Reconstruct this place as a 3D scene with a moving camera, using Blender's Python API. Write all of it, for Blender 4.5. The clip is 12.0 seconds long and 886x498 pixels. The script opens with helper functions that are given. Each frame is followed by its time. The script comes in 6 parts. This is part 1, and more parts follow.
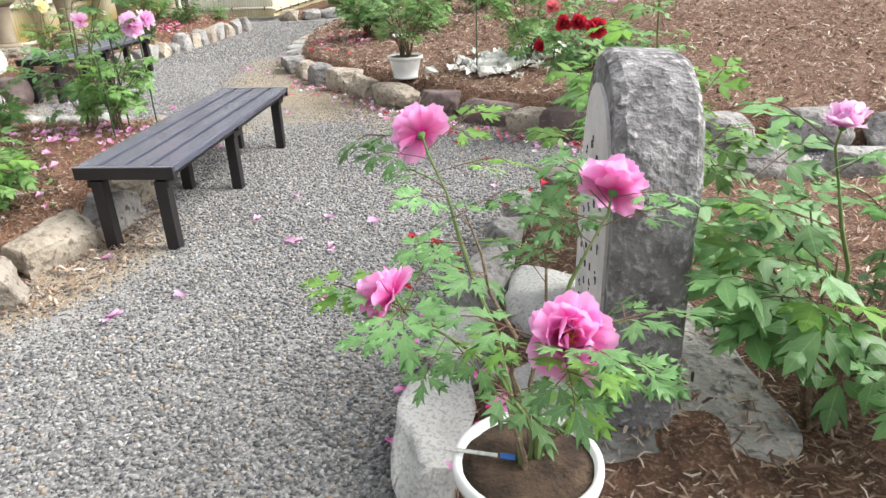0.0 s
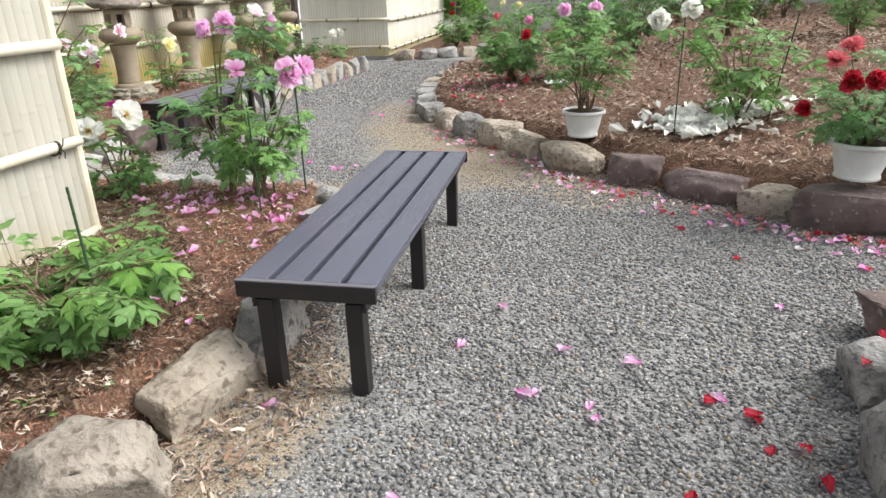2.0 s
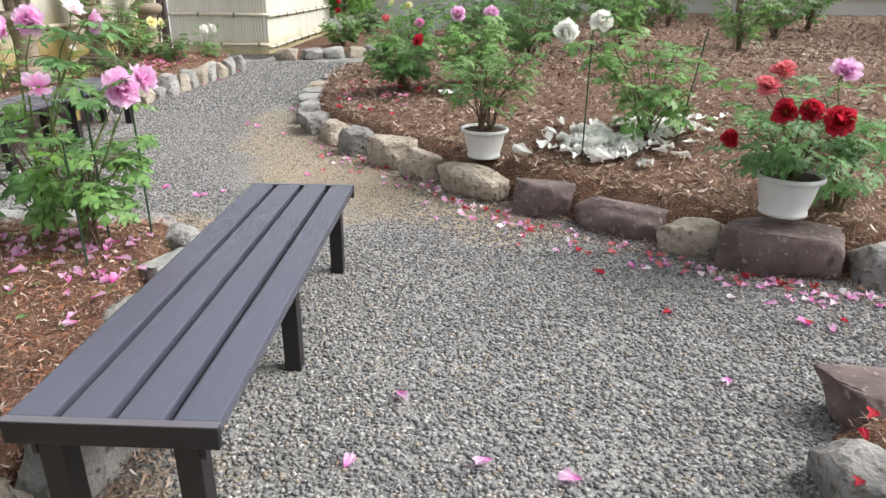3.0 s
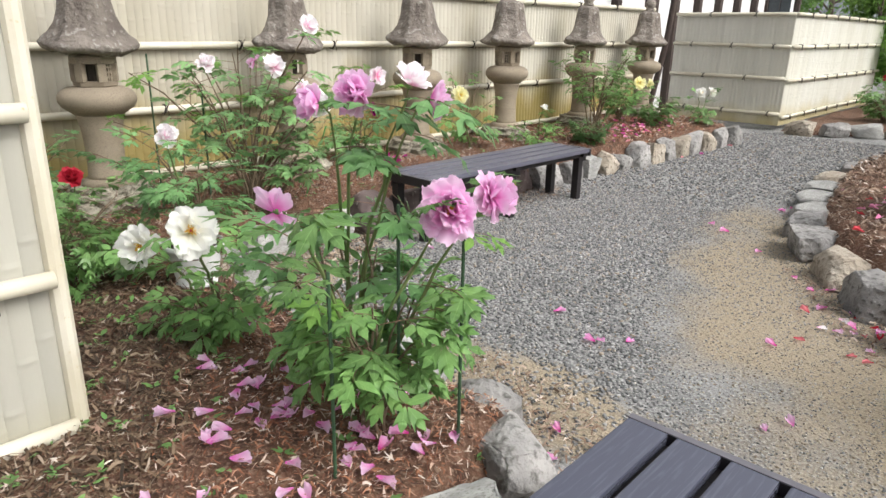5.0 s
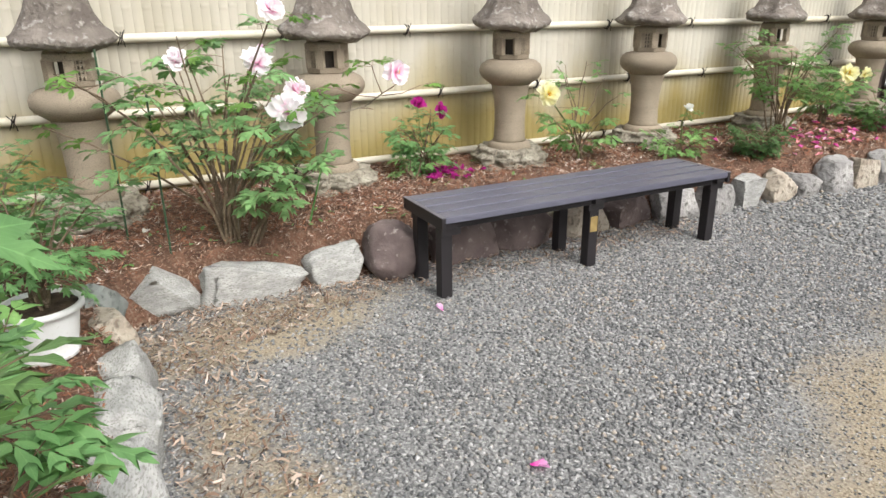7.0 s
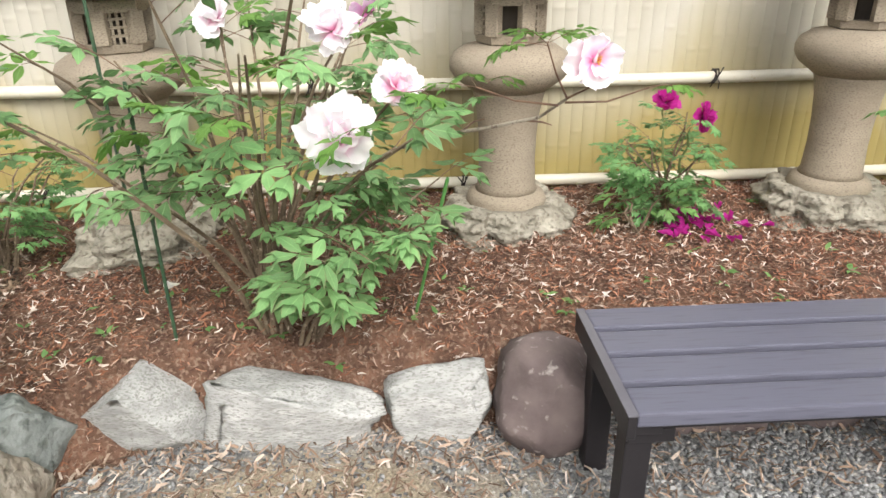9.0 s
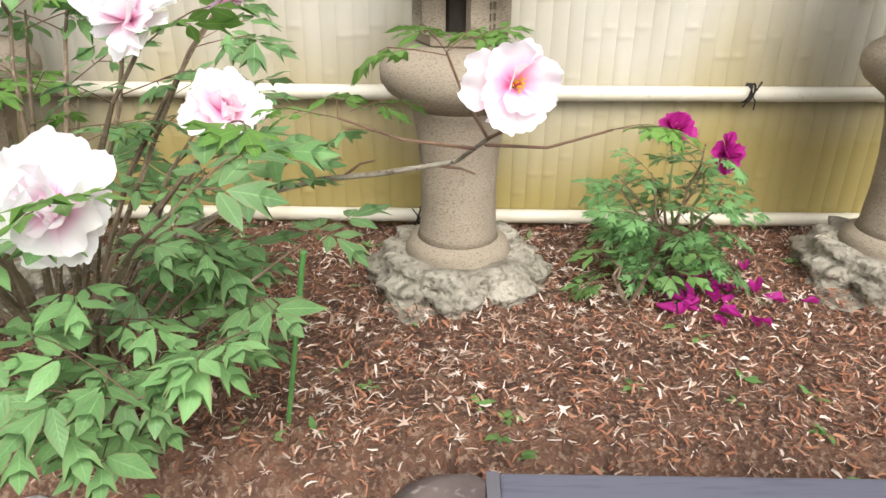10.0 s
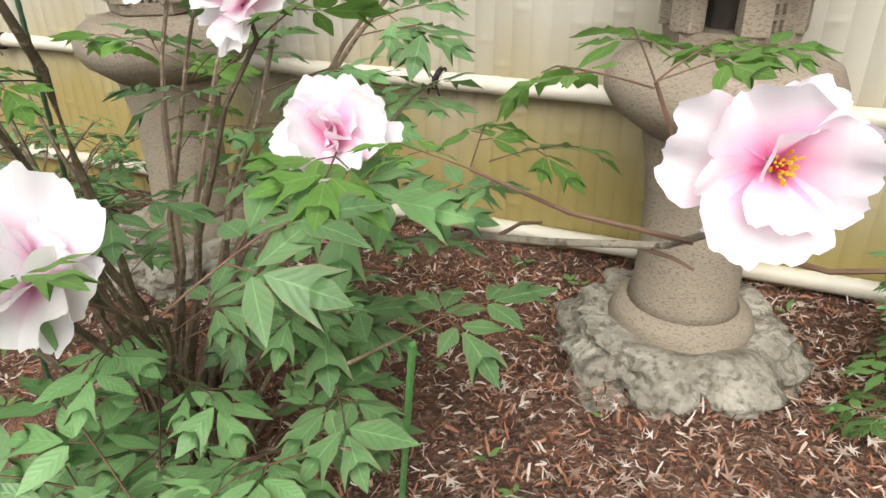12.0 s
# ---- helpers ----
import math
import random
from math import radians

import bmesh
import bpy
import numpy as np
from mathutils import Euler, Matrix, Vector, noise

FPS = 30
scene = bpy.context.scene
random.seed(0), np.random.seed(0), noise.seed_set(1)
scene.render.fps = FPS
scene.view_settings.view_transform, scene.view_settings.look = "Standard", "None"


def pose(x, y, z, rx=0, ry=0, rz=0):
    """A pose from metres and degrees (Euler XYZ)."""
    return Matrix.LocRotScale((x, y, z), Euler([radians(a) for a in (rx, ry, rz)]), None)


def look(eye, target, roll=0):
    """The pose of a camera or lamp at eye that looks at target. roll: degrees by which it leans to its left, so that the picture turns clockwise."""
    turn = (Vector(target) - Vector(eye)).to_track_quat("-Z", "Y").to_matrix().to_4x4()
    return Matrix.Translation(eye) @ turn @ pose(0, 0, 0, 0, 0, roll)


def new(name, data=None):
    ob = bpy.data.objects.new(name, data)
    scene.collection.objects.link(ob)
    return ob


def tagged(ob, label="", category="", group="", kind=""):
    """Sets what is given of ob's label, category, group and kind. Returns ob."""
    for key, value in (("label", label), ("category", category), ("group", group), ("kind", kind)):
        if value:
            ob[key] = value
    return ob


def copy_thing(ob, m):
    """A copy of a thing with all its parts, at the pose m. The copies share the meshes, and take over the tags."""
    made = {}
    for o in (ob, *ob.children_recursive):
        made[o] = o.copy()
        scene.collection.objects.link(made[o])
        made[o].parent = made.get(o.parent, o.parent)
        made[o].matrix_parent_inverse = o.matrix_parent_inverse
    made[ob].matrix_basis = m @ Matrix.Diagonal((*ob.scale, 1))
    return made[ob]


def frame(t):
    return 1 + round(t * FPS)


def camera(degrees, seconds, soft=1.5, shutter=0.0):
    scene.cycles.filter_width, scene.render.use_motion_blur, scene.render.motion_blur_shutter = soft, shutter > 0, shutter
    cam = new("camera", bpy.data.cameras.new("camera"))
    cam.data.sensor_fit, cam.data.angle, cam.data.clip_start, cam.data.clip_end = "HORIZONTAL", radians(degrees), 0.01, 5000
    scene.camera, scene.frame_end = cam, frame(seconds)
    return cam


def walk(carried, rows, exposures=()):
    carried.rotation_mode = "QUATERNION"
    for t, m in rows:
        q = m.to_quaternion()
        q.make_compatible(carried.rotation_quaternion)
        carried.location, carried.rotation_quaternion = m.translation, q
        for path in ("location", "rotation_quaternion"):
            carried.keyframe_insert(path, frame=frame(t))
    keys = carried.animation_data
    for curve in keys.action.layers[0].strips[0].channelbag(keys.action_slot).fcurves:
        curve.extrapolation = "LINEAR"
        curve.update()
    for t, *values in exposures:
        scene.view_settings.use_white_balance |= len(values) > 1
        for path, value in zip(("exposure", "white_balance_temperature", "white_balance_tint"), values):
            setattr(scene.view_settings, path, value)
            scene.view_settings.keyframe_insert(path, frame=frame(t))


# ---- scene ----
cam = camera(67.0, 12.0)
PATH = [
    (0, (0.015, -0.039, 1.339), (-0.167, 1.77, 0.506), -2.0),
    (0.5, (-0.299, 0.267, 1.29), (-0.514, 2.075, 0.464), -2.9),
    (1, (-0.655, 0.467, 1.301), (-0.981, 2.267, 0.493), -2.5),
    (1.5, (-0.856, 0.64, 1.332), (-1.231, 2.462, 0.597), -2.4),
    (2, (-0.889, 0.958, 1.329), (-1.285, 2.775, 0.594), -1.8),
    (2.5, (-0.977, 1.316, 1.319), (-1.112, 3.167, 0.573), 0.1),
    (2.7, (-0.979, 1.422, 1.339), (-1.051, 3.275, 0.589), 0.6),
    (4.3, (-1.147, 2.819, 1.35), (-1.928, 4.553, 0.731), 0.6),
    (4.5, (-1.223, 2.957, 1.345), (-2.243, 4.566, 0.736), 0.3),
    (5, (-1.369, 3.281, 1.341), (-2.673, 4.663, 0.718), 1.1),
    (5.5, (-1.394, 3.695, 1.329), (-2.901, 4.853, 0.707), 1.7),
    (6, (-1.491, 4.122, 1.333), (-3.062, 5.161, 0.66), 1.5),
    (6.5, (-1.513, 4.609, 1.327), (-3.085, 5.644, 0.652), 0.6),
    (6.7, (-1.55, 4.725, 1.345), (-3.155, 5.707, 0.668), -0.1),
    (8.3, (-2.678, 5.571, 1.322), (-4.485, 6.006, 0.585), 0.3),
    (8.5, (-2.823, 5.647, 1.315), (-4.619, 6.068, 0.54), 0.4),
    (9, (-3.229, 5.808, 1.28), (-5.055, 5.918, 0.47), -0.8),
    (9.5, (-3.614, 5.94, 1.255), (-5.417, 5.952, 0.391), -0.2),
    (10, (-3.877, 6.169, 1.222), (-5.696, 6.166, 0.389), 0.4),
    (10.5, (-4.091, 6.249, 1.187), (-5.914, 6.231, 0.363), 1.3),
    (11, (-4.249, 6.201, 1.183), (-6.034, 5.839, 0.356), 0.1),
    (11.5, (-4.321, 6.228, 1.187), (-5.976, 5.561, 0.293), -1.1),
    (12, (-4.321, 6.226, 1.199), (-5.966, 5.523, 0.307), -0.4),
]
walk(cam, [(t, look(eye, target, roll)) for t, eye, target, roll in PATH],
     [(0.0, 1.18), (0.5, 1.18), (1.0, 0.96), (1.5, 0.9), (2.0, 0.85), (2.7, 0.88), (4.5, 0.74), (5.5, 0.57), (6.5, 0.68), (8.5, 0.74), (9.0, 0.85), (9.5, 0.9), (10.0, 0.85), (10.5, 0.76), (11.0, 0.66), (11.5, 0.57), (12.0, 0.55)])

# ---- light ----
SUN_EL, SUN_AZ = 46.0, 78.0
world = bpy.data.worlds.new("overcast_sky")
scene.world = world
world.use_nodes = True
wn, wl = world.node_tree.nodes, world.node_tree.links
sky = wn.new("ShaderNodeTexSky")
sky.sky_type, sky.sun_disc = "NISHITA", False
sky.sun_elevation, sky.sun_rotation = radians(SUN_EL), radians(SUN_AZ)
sky.dust_density = 6.0
pale = wn.new("ShaderNodeHueSaturation")
pale.inputs["Saturation"].default_value = 0.22
wl.new(sky.outputs[0], pale.inputs["Color"])
wl.new(pale.outputs[0], wn["Background"].inputs["Color"])
wn["Background"].inputs["Strength"].default_value = 0.15
sun_data = bpy.data.lights.new("sun", "SUN")
sun_data.energy, sun_data.angle, sun_data.color = 1.05, radians(35), (1.0, 0.99, 0.97)
sun = new("sun", sun_data)
sun.matrix_world = look((0, 0, 30), (30 * math.cos(radians(SUN_EL)) * -math.sin(radians(SUN_AZ)), 30 * math.cos(radians(SUN_EL)) * -math.cos(radians(SUN_AZ)), 30 - 30 * math.sin(radians(SUN_EL))))
scene.view_settings.exposure = 0.35


# ---- materials ----
def rgba(c):
    return (c[0], c[1], c[2], 1.0)


def mat(name, c1, c2, scale=6.0, rough=0.8, bump=0.3, fine=60.0, c3=None, c3_at=0.62, spec=0.3, vary=0.0, island=0.0, through_light=0.0, where="Object", metal=0.0, stretch=None, dist=0.01):
    """A surface with broad and fine variation, stains and fine relief."""
    m = bpy.data.materials.new(name)
    m.use_nodes = True
    n, l = m.node_tree.nodes, m.node_tree.links
    bsdf = n["Principled BSDF"]
    if where == "World":
        pos = n.new("ShaderNodeNewGeometry").outputs["Position"]
    else:
        pos = n.new("ShaderNodeTexCoord").outputs["Object"]
    if stretch:
        mp = n.new("ShaderNodeMapping")
        mp.inputs["Scale"].default_value = stretch
        l.new(pos, mp.inputs["Vector"])
        pos = mp.outputs[0]
    broad = n.new("ShaderNodeTexNoise")
    broad.inputs["Scale"].default_value, broad.inputs["Detail"].default_value = scale, 5
    l.new(pos, broad.inputs["Vector"])
    ramp = n.new("ShaderNodeValToRGB")
    ramp.color_ramp.elements[0].color, ramp.color_ramp.elements[1].color = rgba(c1), rgba(c2)
    ramp.color_ramp.elements[0].position, ramp.color_ramp.elements[1].position = 0.34, 0.66
    l.new(broad.outputs[0], ramp.inputs[0])
    colour = ramp.outputs[0]
    grain = n.new("ShaderNodeTexNoise")
    grain.inputs["Scale"].default_value, grain.inputs["Detail"].default_value = fine, 6
    l.new(pos, grain.inputs["Vector"])
    if c3:
        edge = n.new("ShaderNodeMapRange")
        edge.inputs["From Min"].default_value, edge.inputs["From Max"].default_value = c3_at - 0.06, c3_at + 0.06
        l.new(grain.outputs[0], edge.inputs["Value"])
        mix = n.new("ShaderNodeMix")
        mix.data_type = "RGBA"
        l.new(edge.outputs[0], mix.inputs["Factor"])
        l.new(colour, mix.inputs[6])
        mix.inputs[7].default_value = rgba(c3)
        colour = mix.outputs[2]
    if vary or island:
        src = n.new("ShaderNodeObjectInfo").outputs["Random"] if vary else n.new("ShaderNodeNewGeometry").outputs["Random Per Island"]
        amount = vary or island
        mr = n.new("ShaderNodeMapRange")
        mr.inputs["To Min"].default_value, mr.inputs["To Max"].default_value = 1 - amount, 1 + amount
        l.new(src, mr.inputs["Value"])
        hs = n.new("ShaderNodeHueSaturation")
        l.new(mr.outputs[0], hs.inputs["Value"])
        l.new(colour, hs.inputs["Color"])
        colour = hs.outputs[0]
    l.new(colour, bsdf.inputs["Base Color"])
    bsdf.inputs["Roughness"].default_value, bsdf.inputs["Metallic"].default_value = rough, metal
    bsdf.inputs["Specular IOR Level"].default_value = spec
    if bump:
        bp = n.new("ShaderNodeBump")
        bp.inputs["Strength"].default_value, bp.inputs["Distance"].default_value = bump, dist
        l.new(grain.outputs[0], bp.inputs["Height"])
        l.new(bp.outputs[0], bsdf.inputs["Normal"])
    if through_light:
        tr = n.new("ShaderNodeBsdfTranslucent")
        l.new(colour, tr.inputs["Color"])
        ms = n.new("ShaderNodeMixShader")
        ms.inputs[0].default_value = through_light
        l.new(bsdf.outputs[0], ms.inputs[1])
        l.new(tr.outputs[0], ms.inputs[2])
        l.new(ms.outputs[0], n["Material Output"].inputs["Surface"])
    return m


def island_palette(name, stops, rough=0.85, spec=0.25, fine=80.0, bump=0.3, through_light=0.0):
    """Each loose piece of one mesh takes its own colour from a palette."""
    m = bpy.data.materials.new(name)
    m.use_nodes = True
    n, l = m.node_tree.nodes, m.node_tree.links
    bsdf = n["Principled BSDF"]
    geo = n.new("ShaderNodeNewGeometry")
    ramp = n.new("ShaderNodeValToRGB")
    ramp.color_ramp.interpolation = "LINEAR"
    els = ramp.color_ramp.elements
    while len(els) < len(stops):
        els.new(0.5)
    for e, (p, c) in zip(els, stops):
        e.position, e.color = p, rgba(c)
    l.new(geo.outputs["Random Per Island"], ramp.inputs[0])
    grain = n.new("ShaderNodeTexNoise")
    grain.inputs["Scale"].default_value, grain.inputs["Detail"].default_value = fine, 4
    l.new(geo.outputs["Position"], grain.inputs["Vector"])
    mr = n.new("ShaderNodeMapRange")
    mr.inputs["To Min"].default_value, mr.inputs["To Max"].default_value = 0.7, 1.3
    l.new(grain.outputs[0], mr.inputs["Value"])
    hs = n.new("ShaderNodeHueSaturation")
    l.new(mr.outputs[0], hs.inputs["Value"])
    l.new(ramp.outputs[0], hs.inputs["Color"])
    l.new(hs.outputs[0], bsdf.inputs["Base Color"])
    bsdf.inputs["Roughness"].default_value, bsdf.inputs["Specular IOR Level"].default_value = rough, spec
    return m


def ground_material():
    """Grey crushed gravel with a trodden patch of yellow sand along the middle of the path."""
    m = mat("gravel_bed", (0.14, 0.14, 0.136), (0.235, 0.235, 0.228), 3.0, 0.9, 1.0, 75.0, (0.35, 0.345, 0.335), 0.55, where="World", dist=0.012)
    n, l = m.node_tree.nodes, m.node_tree.links
    bsdf = n["Principled BSDF"]
    gravel = bsdf.inputs["Base Color"].links[0].from_socket
    pos = n.new("ShaderNodeNewGeometry").outputs["Position"]
    warp = n.new("ShaderNodeTexNoise")
    warp.inputs["Scale"].default_value, warp.inputs["Detail"].default_value = 1.6, 6
    l.new(pos, warp.inputs["Vector"])
    sep = n.new("ShaderNodeSeparateXYZ")
    l.new(pos, sep.inputs[0])

    def calc(op, a, b):
        q = n.new("ShaderNodeMath")
        q.operation = op
        for i, v in enumerate((a, b)):
            if isinstance(v, (int, float)):
                q.inputs[i].default_value = v
            else:
                l.new(v, q.inputs[i])
        return q.outputs[0]

    def patch(cx, cy, ux, uy, half_long, half_wide):
        dx, dy = calc("SUBTRACT", sep.outputs[0], cx), calc("SUBTRACT", sep.outputs[1], cy)
        a = calc("ADD", calc("MULTIPLY", dx, ux / half_long), calc("MULTIPLY", dy, uy / half_long))
        b = calc("ADD", calc("MULTIPLY", dx, -uy / half_wide), calc("MULTIPLY", dy, ux / half_wide))
        r = calc("ADD", calc("MULTIPLY", a, a), calc("MULTIPLY", b, b))
        return calc("SUBTRACT", 1.0, r)

    total = calc("MAXIMUM", patch(-2.35, 7.3, -0.3, 0.954, 2.2, 0.75), patch(-2.95, 5.15, -1.0, 0.0, 1.1, 0.32))
    total = calc("MAXIMUM", total, patch(-1.95, 2.5, 0.3, 0.954, 0.8, 0.3))
    total = calc("MAXIMUM", total, patch(-1.2, 5.8, 0.8, -0.6, 1.3, 0.5))
    total = calc("MAXIMUM", total, patch(-4.45, 5.45, -0.15, 0.99, 0.75, 0.34))
    total = calc("ADD", total, calc("MULTIPLY", calc("SUBTRACT", warp.outputs[0], 0.5), 2.4))
    edge = n.new("ShaderNodeMapRange")
    edge.inputs["From Min"].default_value, edge.inputs["From Max"].default_value = 0.0, 0.55
    l.new(total, edge.inputs["Value"])
    fine = n.new("ShaderNodeTexNoise")
    fine.inputs["Scale"].default_value, fine.inputs["Detail"].default_value = 110, 8
    l.new(pos, fine.inputs["Vector"])
    sand = n.new("ShaderNodeValToRGB")
    sand.color_ramp.elements[0].color, sand.color_ramp.elements[1].color = (0.21, 0.168, 0.118, 1), (0.39, 0.33, 0.242, 1)
    sand.color_ramp.elements[0].position, sand.color_ramp.elements[1].position = 0.3, 0.65
    l.new(fine.outputs[0], sand.inputs[0])
    mix = n.new("ShaderNodeMix")
    mix.data_type = "RGBA"
    l.new(edge.outputs[0], mix.inputs["Factor"])
    l.new(gravel, mix.inputs[6])
    l.new(sand.outputs[0], mix.inputs[7])
    l.new(mix.outputs[2], bsdf.inputs["Base Color"])
    return m


M_GROUND = ground_material()
M_SOIL = mat("mulch_soil", (0.085, 0.046, 0.031), (0.2, 0.108, 0.07), 14.0, 0.95, 1.0, 75.0, (0.26, 0.175, 0.125), 0.58, where="World", dist=0.03)
M_BENCH_TOP = mat("bench_slat_paint", (0.056, 0.06, 0.085), (0.08, 0.085, 0.116), 3.0, 0.26, 0.12, 160.0, (0.08, 0.085, 0.115), 0.6, spec=0.8, stretch=(1, 0.06, 1), dist=0.003)
M_BENCH_WORN = mat("faded_bench_slat_paint", (0.086, 0.086, 0.113), (0.118, 0.118, 0.152), 3.0, 0.36, 0.12, 160.0, (0.086, 0.085, 0.11), 0.6, spec=0.45, stretch=(1, 0.06, 1), dist=0.003)
# near-black of legs and rails; doubles as shade on end boards and in gaps
M_BENCH_SIDE = mat("bench_dark_paint_and_shade", (0.014, 0.012, 0.013), (0.022, 0.019, 0.021), 4.0, 0.5, 0.1, 120.0, spec=0.4, dist=0.003)
M_BENCH_EDGE = mat("bench_edge_trim", (0.1, 0.095, 0.11), (0.14, 0.135, 0.15), 4.0, 0.38, 0.05, 100.0, spec=0.5)
M_BRASS = mat("brass_plate", (0.42, 0.3, 0.12), (0.55, 0.4, 0.17), 20.0, 0.4, 0.1, 200.0, metal=0.6)
M_LANTERN = mat("brown_grey_lantern_stone", (0.24, 0.198, 0.147), (0.33, 0.277, 0.208), 4.0, 0.92, 0.5, 130.0, (0.2, 0.163, 0.12), 0.57, vary=0.08, dist=0.006, stretch=(1, 1, 2.4))
M_LANTERN_ROOF = mat("weathered_lantern_roof_stone", (0.13, 0.11, 0.095), (0.25, 0.22, 0.19), 6.0, 0.95, 1.0, 28.0, (0.33, 0.31, 0.28), 0.62, vary=0.1, dist=0.03)
M_LANTERN_FOOT = mat("pale_lichen_foot_stone", (0.2, 0.178, 0.138), (0.38, 0.35, 0.285), 9.0, 0.95, 1.0, 45.0, (0.17, 0.15, 0.115), 0.58, vary=0.12, dist=0.02)
M_DARK_HOLLOW = mat("lantern_hollow_shade", (0.05, 0.042, 0.035), (0.09, 0.075, 0.06), 10.0, 0.95, 0.3)
M_TWINE = mat("black_twine", (0.02, 0.018, 0.016), (0.05, 0.043, 0.038), 30.0, 0.9, 0.5, 300.0)
M_POT = mat("white_plastic_pot", (0.62, 0.63, 0.62), (0.74, 0.75, 0.74), 6.0, 0.42, 0.05, 80.0, (0.5, 0.49, 0.46), 0.68, spec=0.45)
M_POT_SOIL = mat("potting_soil", (0.03, 0.02, 0.014), (0.09, 0.06, 0.04), 20.0, 0.95, 1.0, 90.0)
M_BLOCK = mat("pale_worn_stone", (0.4, 0.4, 0.385), (0.54, 0.535, 0.51), 7.0, 0.9, 0.5, 90.0, (0.33, 0.33, 0.315), 0.56, dist=0.01)
M_PALE = mat("pale_gneiss", (0.3, 0.3, 0.285), (0.46, 0.455, 0.435), 22.0, 0.9, 0.7, 130.0, (0.25, 0.245, 0.225), 0.56, vary=0.1, stretch=(0.5, 1, 1.6), dist=0.008)
M_TAN = mat("tan_field_stone", (0.3, 0.255, 0.2), (0.46, 0.41, 0.34), 6.0, 0.9, 0.8, 30.0, (0.2, 0.165, 0.13), 0.6, vary=0.15, dist=0.03)
M_BOULDER = mat("grey_tan_boulder", (0.2, 0.175, 0.145), (0.34, 0.305, 0.26), 6.0, 0.9, 0.8, 34.0, (0.14, 0.115, 0.09), 0.6, dist=0.025)
M_GREY = mat("grey_field_stone", (0.19, 0.185, 0.18), (0.36, 0.345, 0.33), 6.0, 0.9, 0.8, 30.0, (0.13, 0.125, 0.115), 0.6, vary=0.15, dist=0.03)
M_PURPLE = mat("purple_brown_stone", (0.1, 0.075, 0.072), (0.2, 0.155, 0.145), 6.0, 0.85, 0.6, 30.0, (0.33, 0.29, 0.27), 0.66, vary=0.12, dist=0.012)
M_GREENISH = mat("greenish_grey_stone", (0.15, 0.165, 0.155), (0.27, 0.285, 0.27), 6.0, 0.9, 0.7, 26.0, (0.1, 0.11, 0.1), 0.6, vary=0.12, dist=0.03)
M_MONUMENT = mat("rough_monument_stone", (0.12, 0.115, 0.115), (0.27, 0.265, 0.265), 11.0, 0.93, 1.0, 40.0, (0.42, 0.41, 0.41), 0.6, dist=0.03)
M_MONUMENT_FACE = mat("dressed_monument_face", (0.5, 0.485, 0.475), (0.64, 0.62, 0.61), 6.0, 0.85, 0.4, 60.0, (0.42, 0.4, 0.39), 0.64, dist=0.005)
M_INK = mat("carved_dark_lettering", (0.03, 0.028, 0.03), (0.07, 0.065, 0.065), 20.0, 0.9, 0.1)
M_PLASTER = mat("white_plaster", (0.72, 0.72, 0.72), (0.8, 0.8, 0.8), 1.5, 0.85, 0.1, 40.0)
M_RENDER = mat("grey_wall_render", (0.3, 0.3, 0.305), (0.38, 0.38, 0.385), 1.5, 0.9, 0.2, 20.0)
M_TIMBER = mat("dark_timber", (0.035, 0.025, 0.022), (0.075, 0.055, 0.047), 5.0, 0.7, 0.4, 60.0, stretch=(6, 6, 0.6))
M_ROOF_TILE = mat("grey_blue_roof_tile", (0.13, 0.14, 0.16), (0.24, 0.255, 0.28), 5.0, 0.55, 0.4, 40.0, spec=0.5, vary=0.1)
M_GLASS_DARK = mat("dark_window_glass", (0.02, 0.024, 0.027), (0.035, 0.04, 0.043), 2.0, 0.12, 0.0, spec=0.6)


def bamboo_material(name, low, high, stain, z0, z1, amount):
    """Moulded bamboo screening: cream, with yellow weathering that streaks down from the top and spreads up from the soil."""
    m = mat(name, low, high, 2.0, 0.55, 0.12, 90.0, vary=0.05, where="World", spec=0.35, stretch=(1.0, 1.0, 0.3), dist=0.004)
    n, l = m.node_tree.nodes, m.node_tree.links
    bsdf = n["Principled BSDF"]
    base = bsdf.inputs["Base Color"].links[0].from_socket
    pos = n.new("ShaderNodeNewGeometry").outputs["Position"]
    mp = n.new("ShaderNodeMapping")
    mp.inputs["Scale"].default_value = (1.0, 1.15, 0.35)
    l.new(pos, mp.inputs["Vector"])
    nz = n.new("ShaderNodeTexNoise")
    nz.inputs["Scale"].default_value, nz.inputs["Detail"].default_value = 1.3, 4
    l.new(mp.outputs[0], nz.inputs["Vector"])
    sep = n.new("ShaderNodeSeparateXYZ")
    l.new(pos, sep.inputs[0])
    up = n.new("ShaderNodeMapRange")
    up.inputs["From Min"].default_value, up.inputs["From Max"].default_value = z0, z1
    up.inputs["To Min"].default_value, up.inputs["To Max"].default_value = 0.5, -0.3
    l.new(sep.outputs[2], up.inputs["Value"])
    add = n.new("ShaderNodeMath")
    add.operation = "ADD"
    l.new(nz.outputs[0], add.inputs[0])
    l.new(up.outputs[0], add.inputs[1])
    fac = n.new("ShaderNodeMapRange")
    fac.inputs["From Min"].default_value, fac.inputs["From Max"].default_value = 0.4, 0.85
    fac.inputs["To Max"].default_value = amount
    l.new(add.outputs[0], fac.inputs["Value"])
    mix = n.new("ShaderNodeMix")
    mix.data_type = "RGBA"
    l.new(fac.outputs[0], mix.inputs["Factor"])
    l.new(base, mix.inputs[6])
    mix.inputs[7].default_value = rgba(stain)
    l.new(mix.outputs[2], bsdf.inputs["Base Color"])
    return m


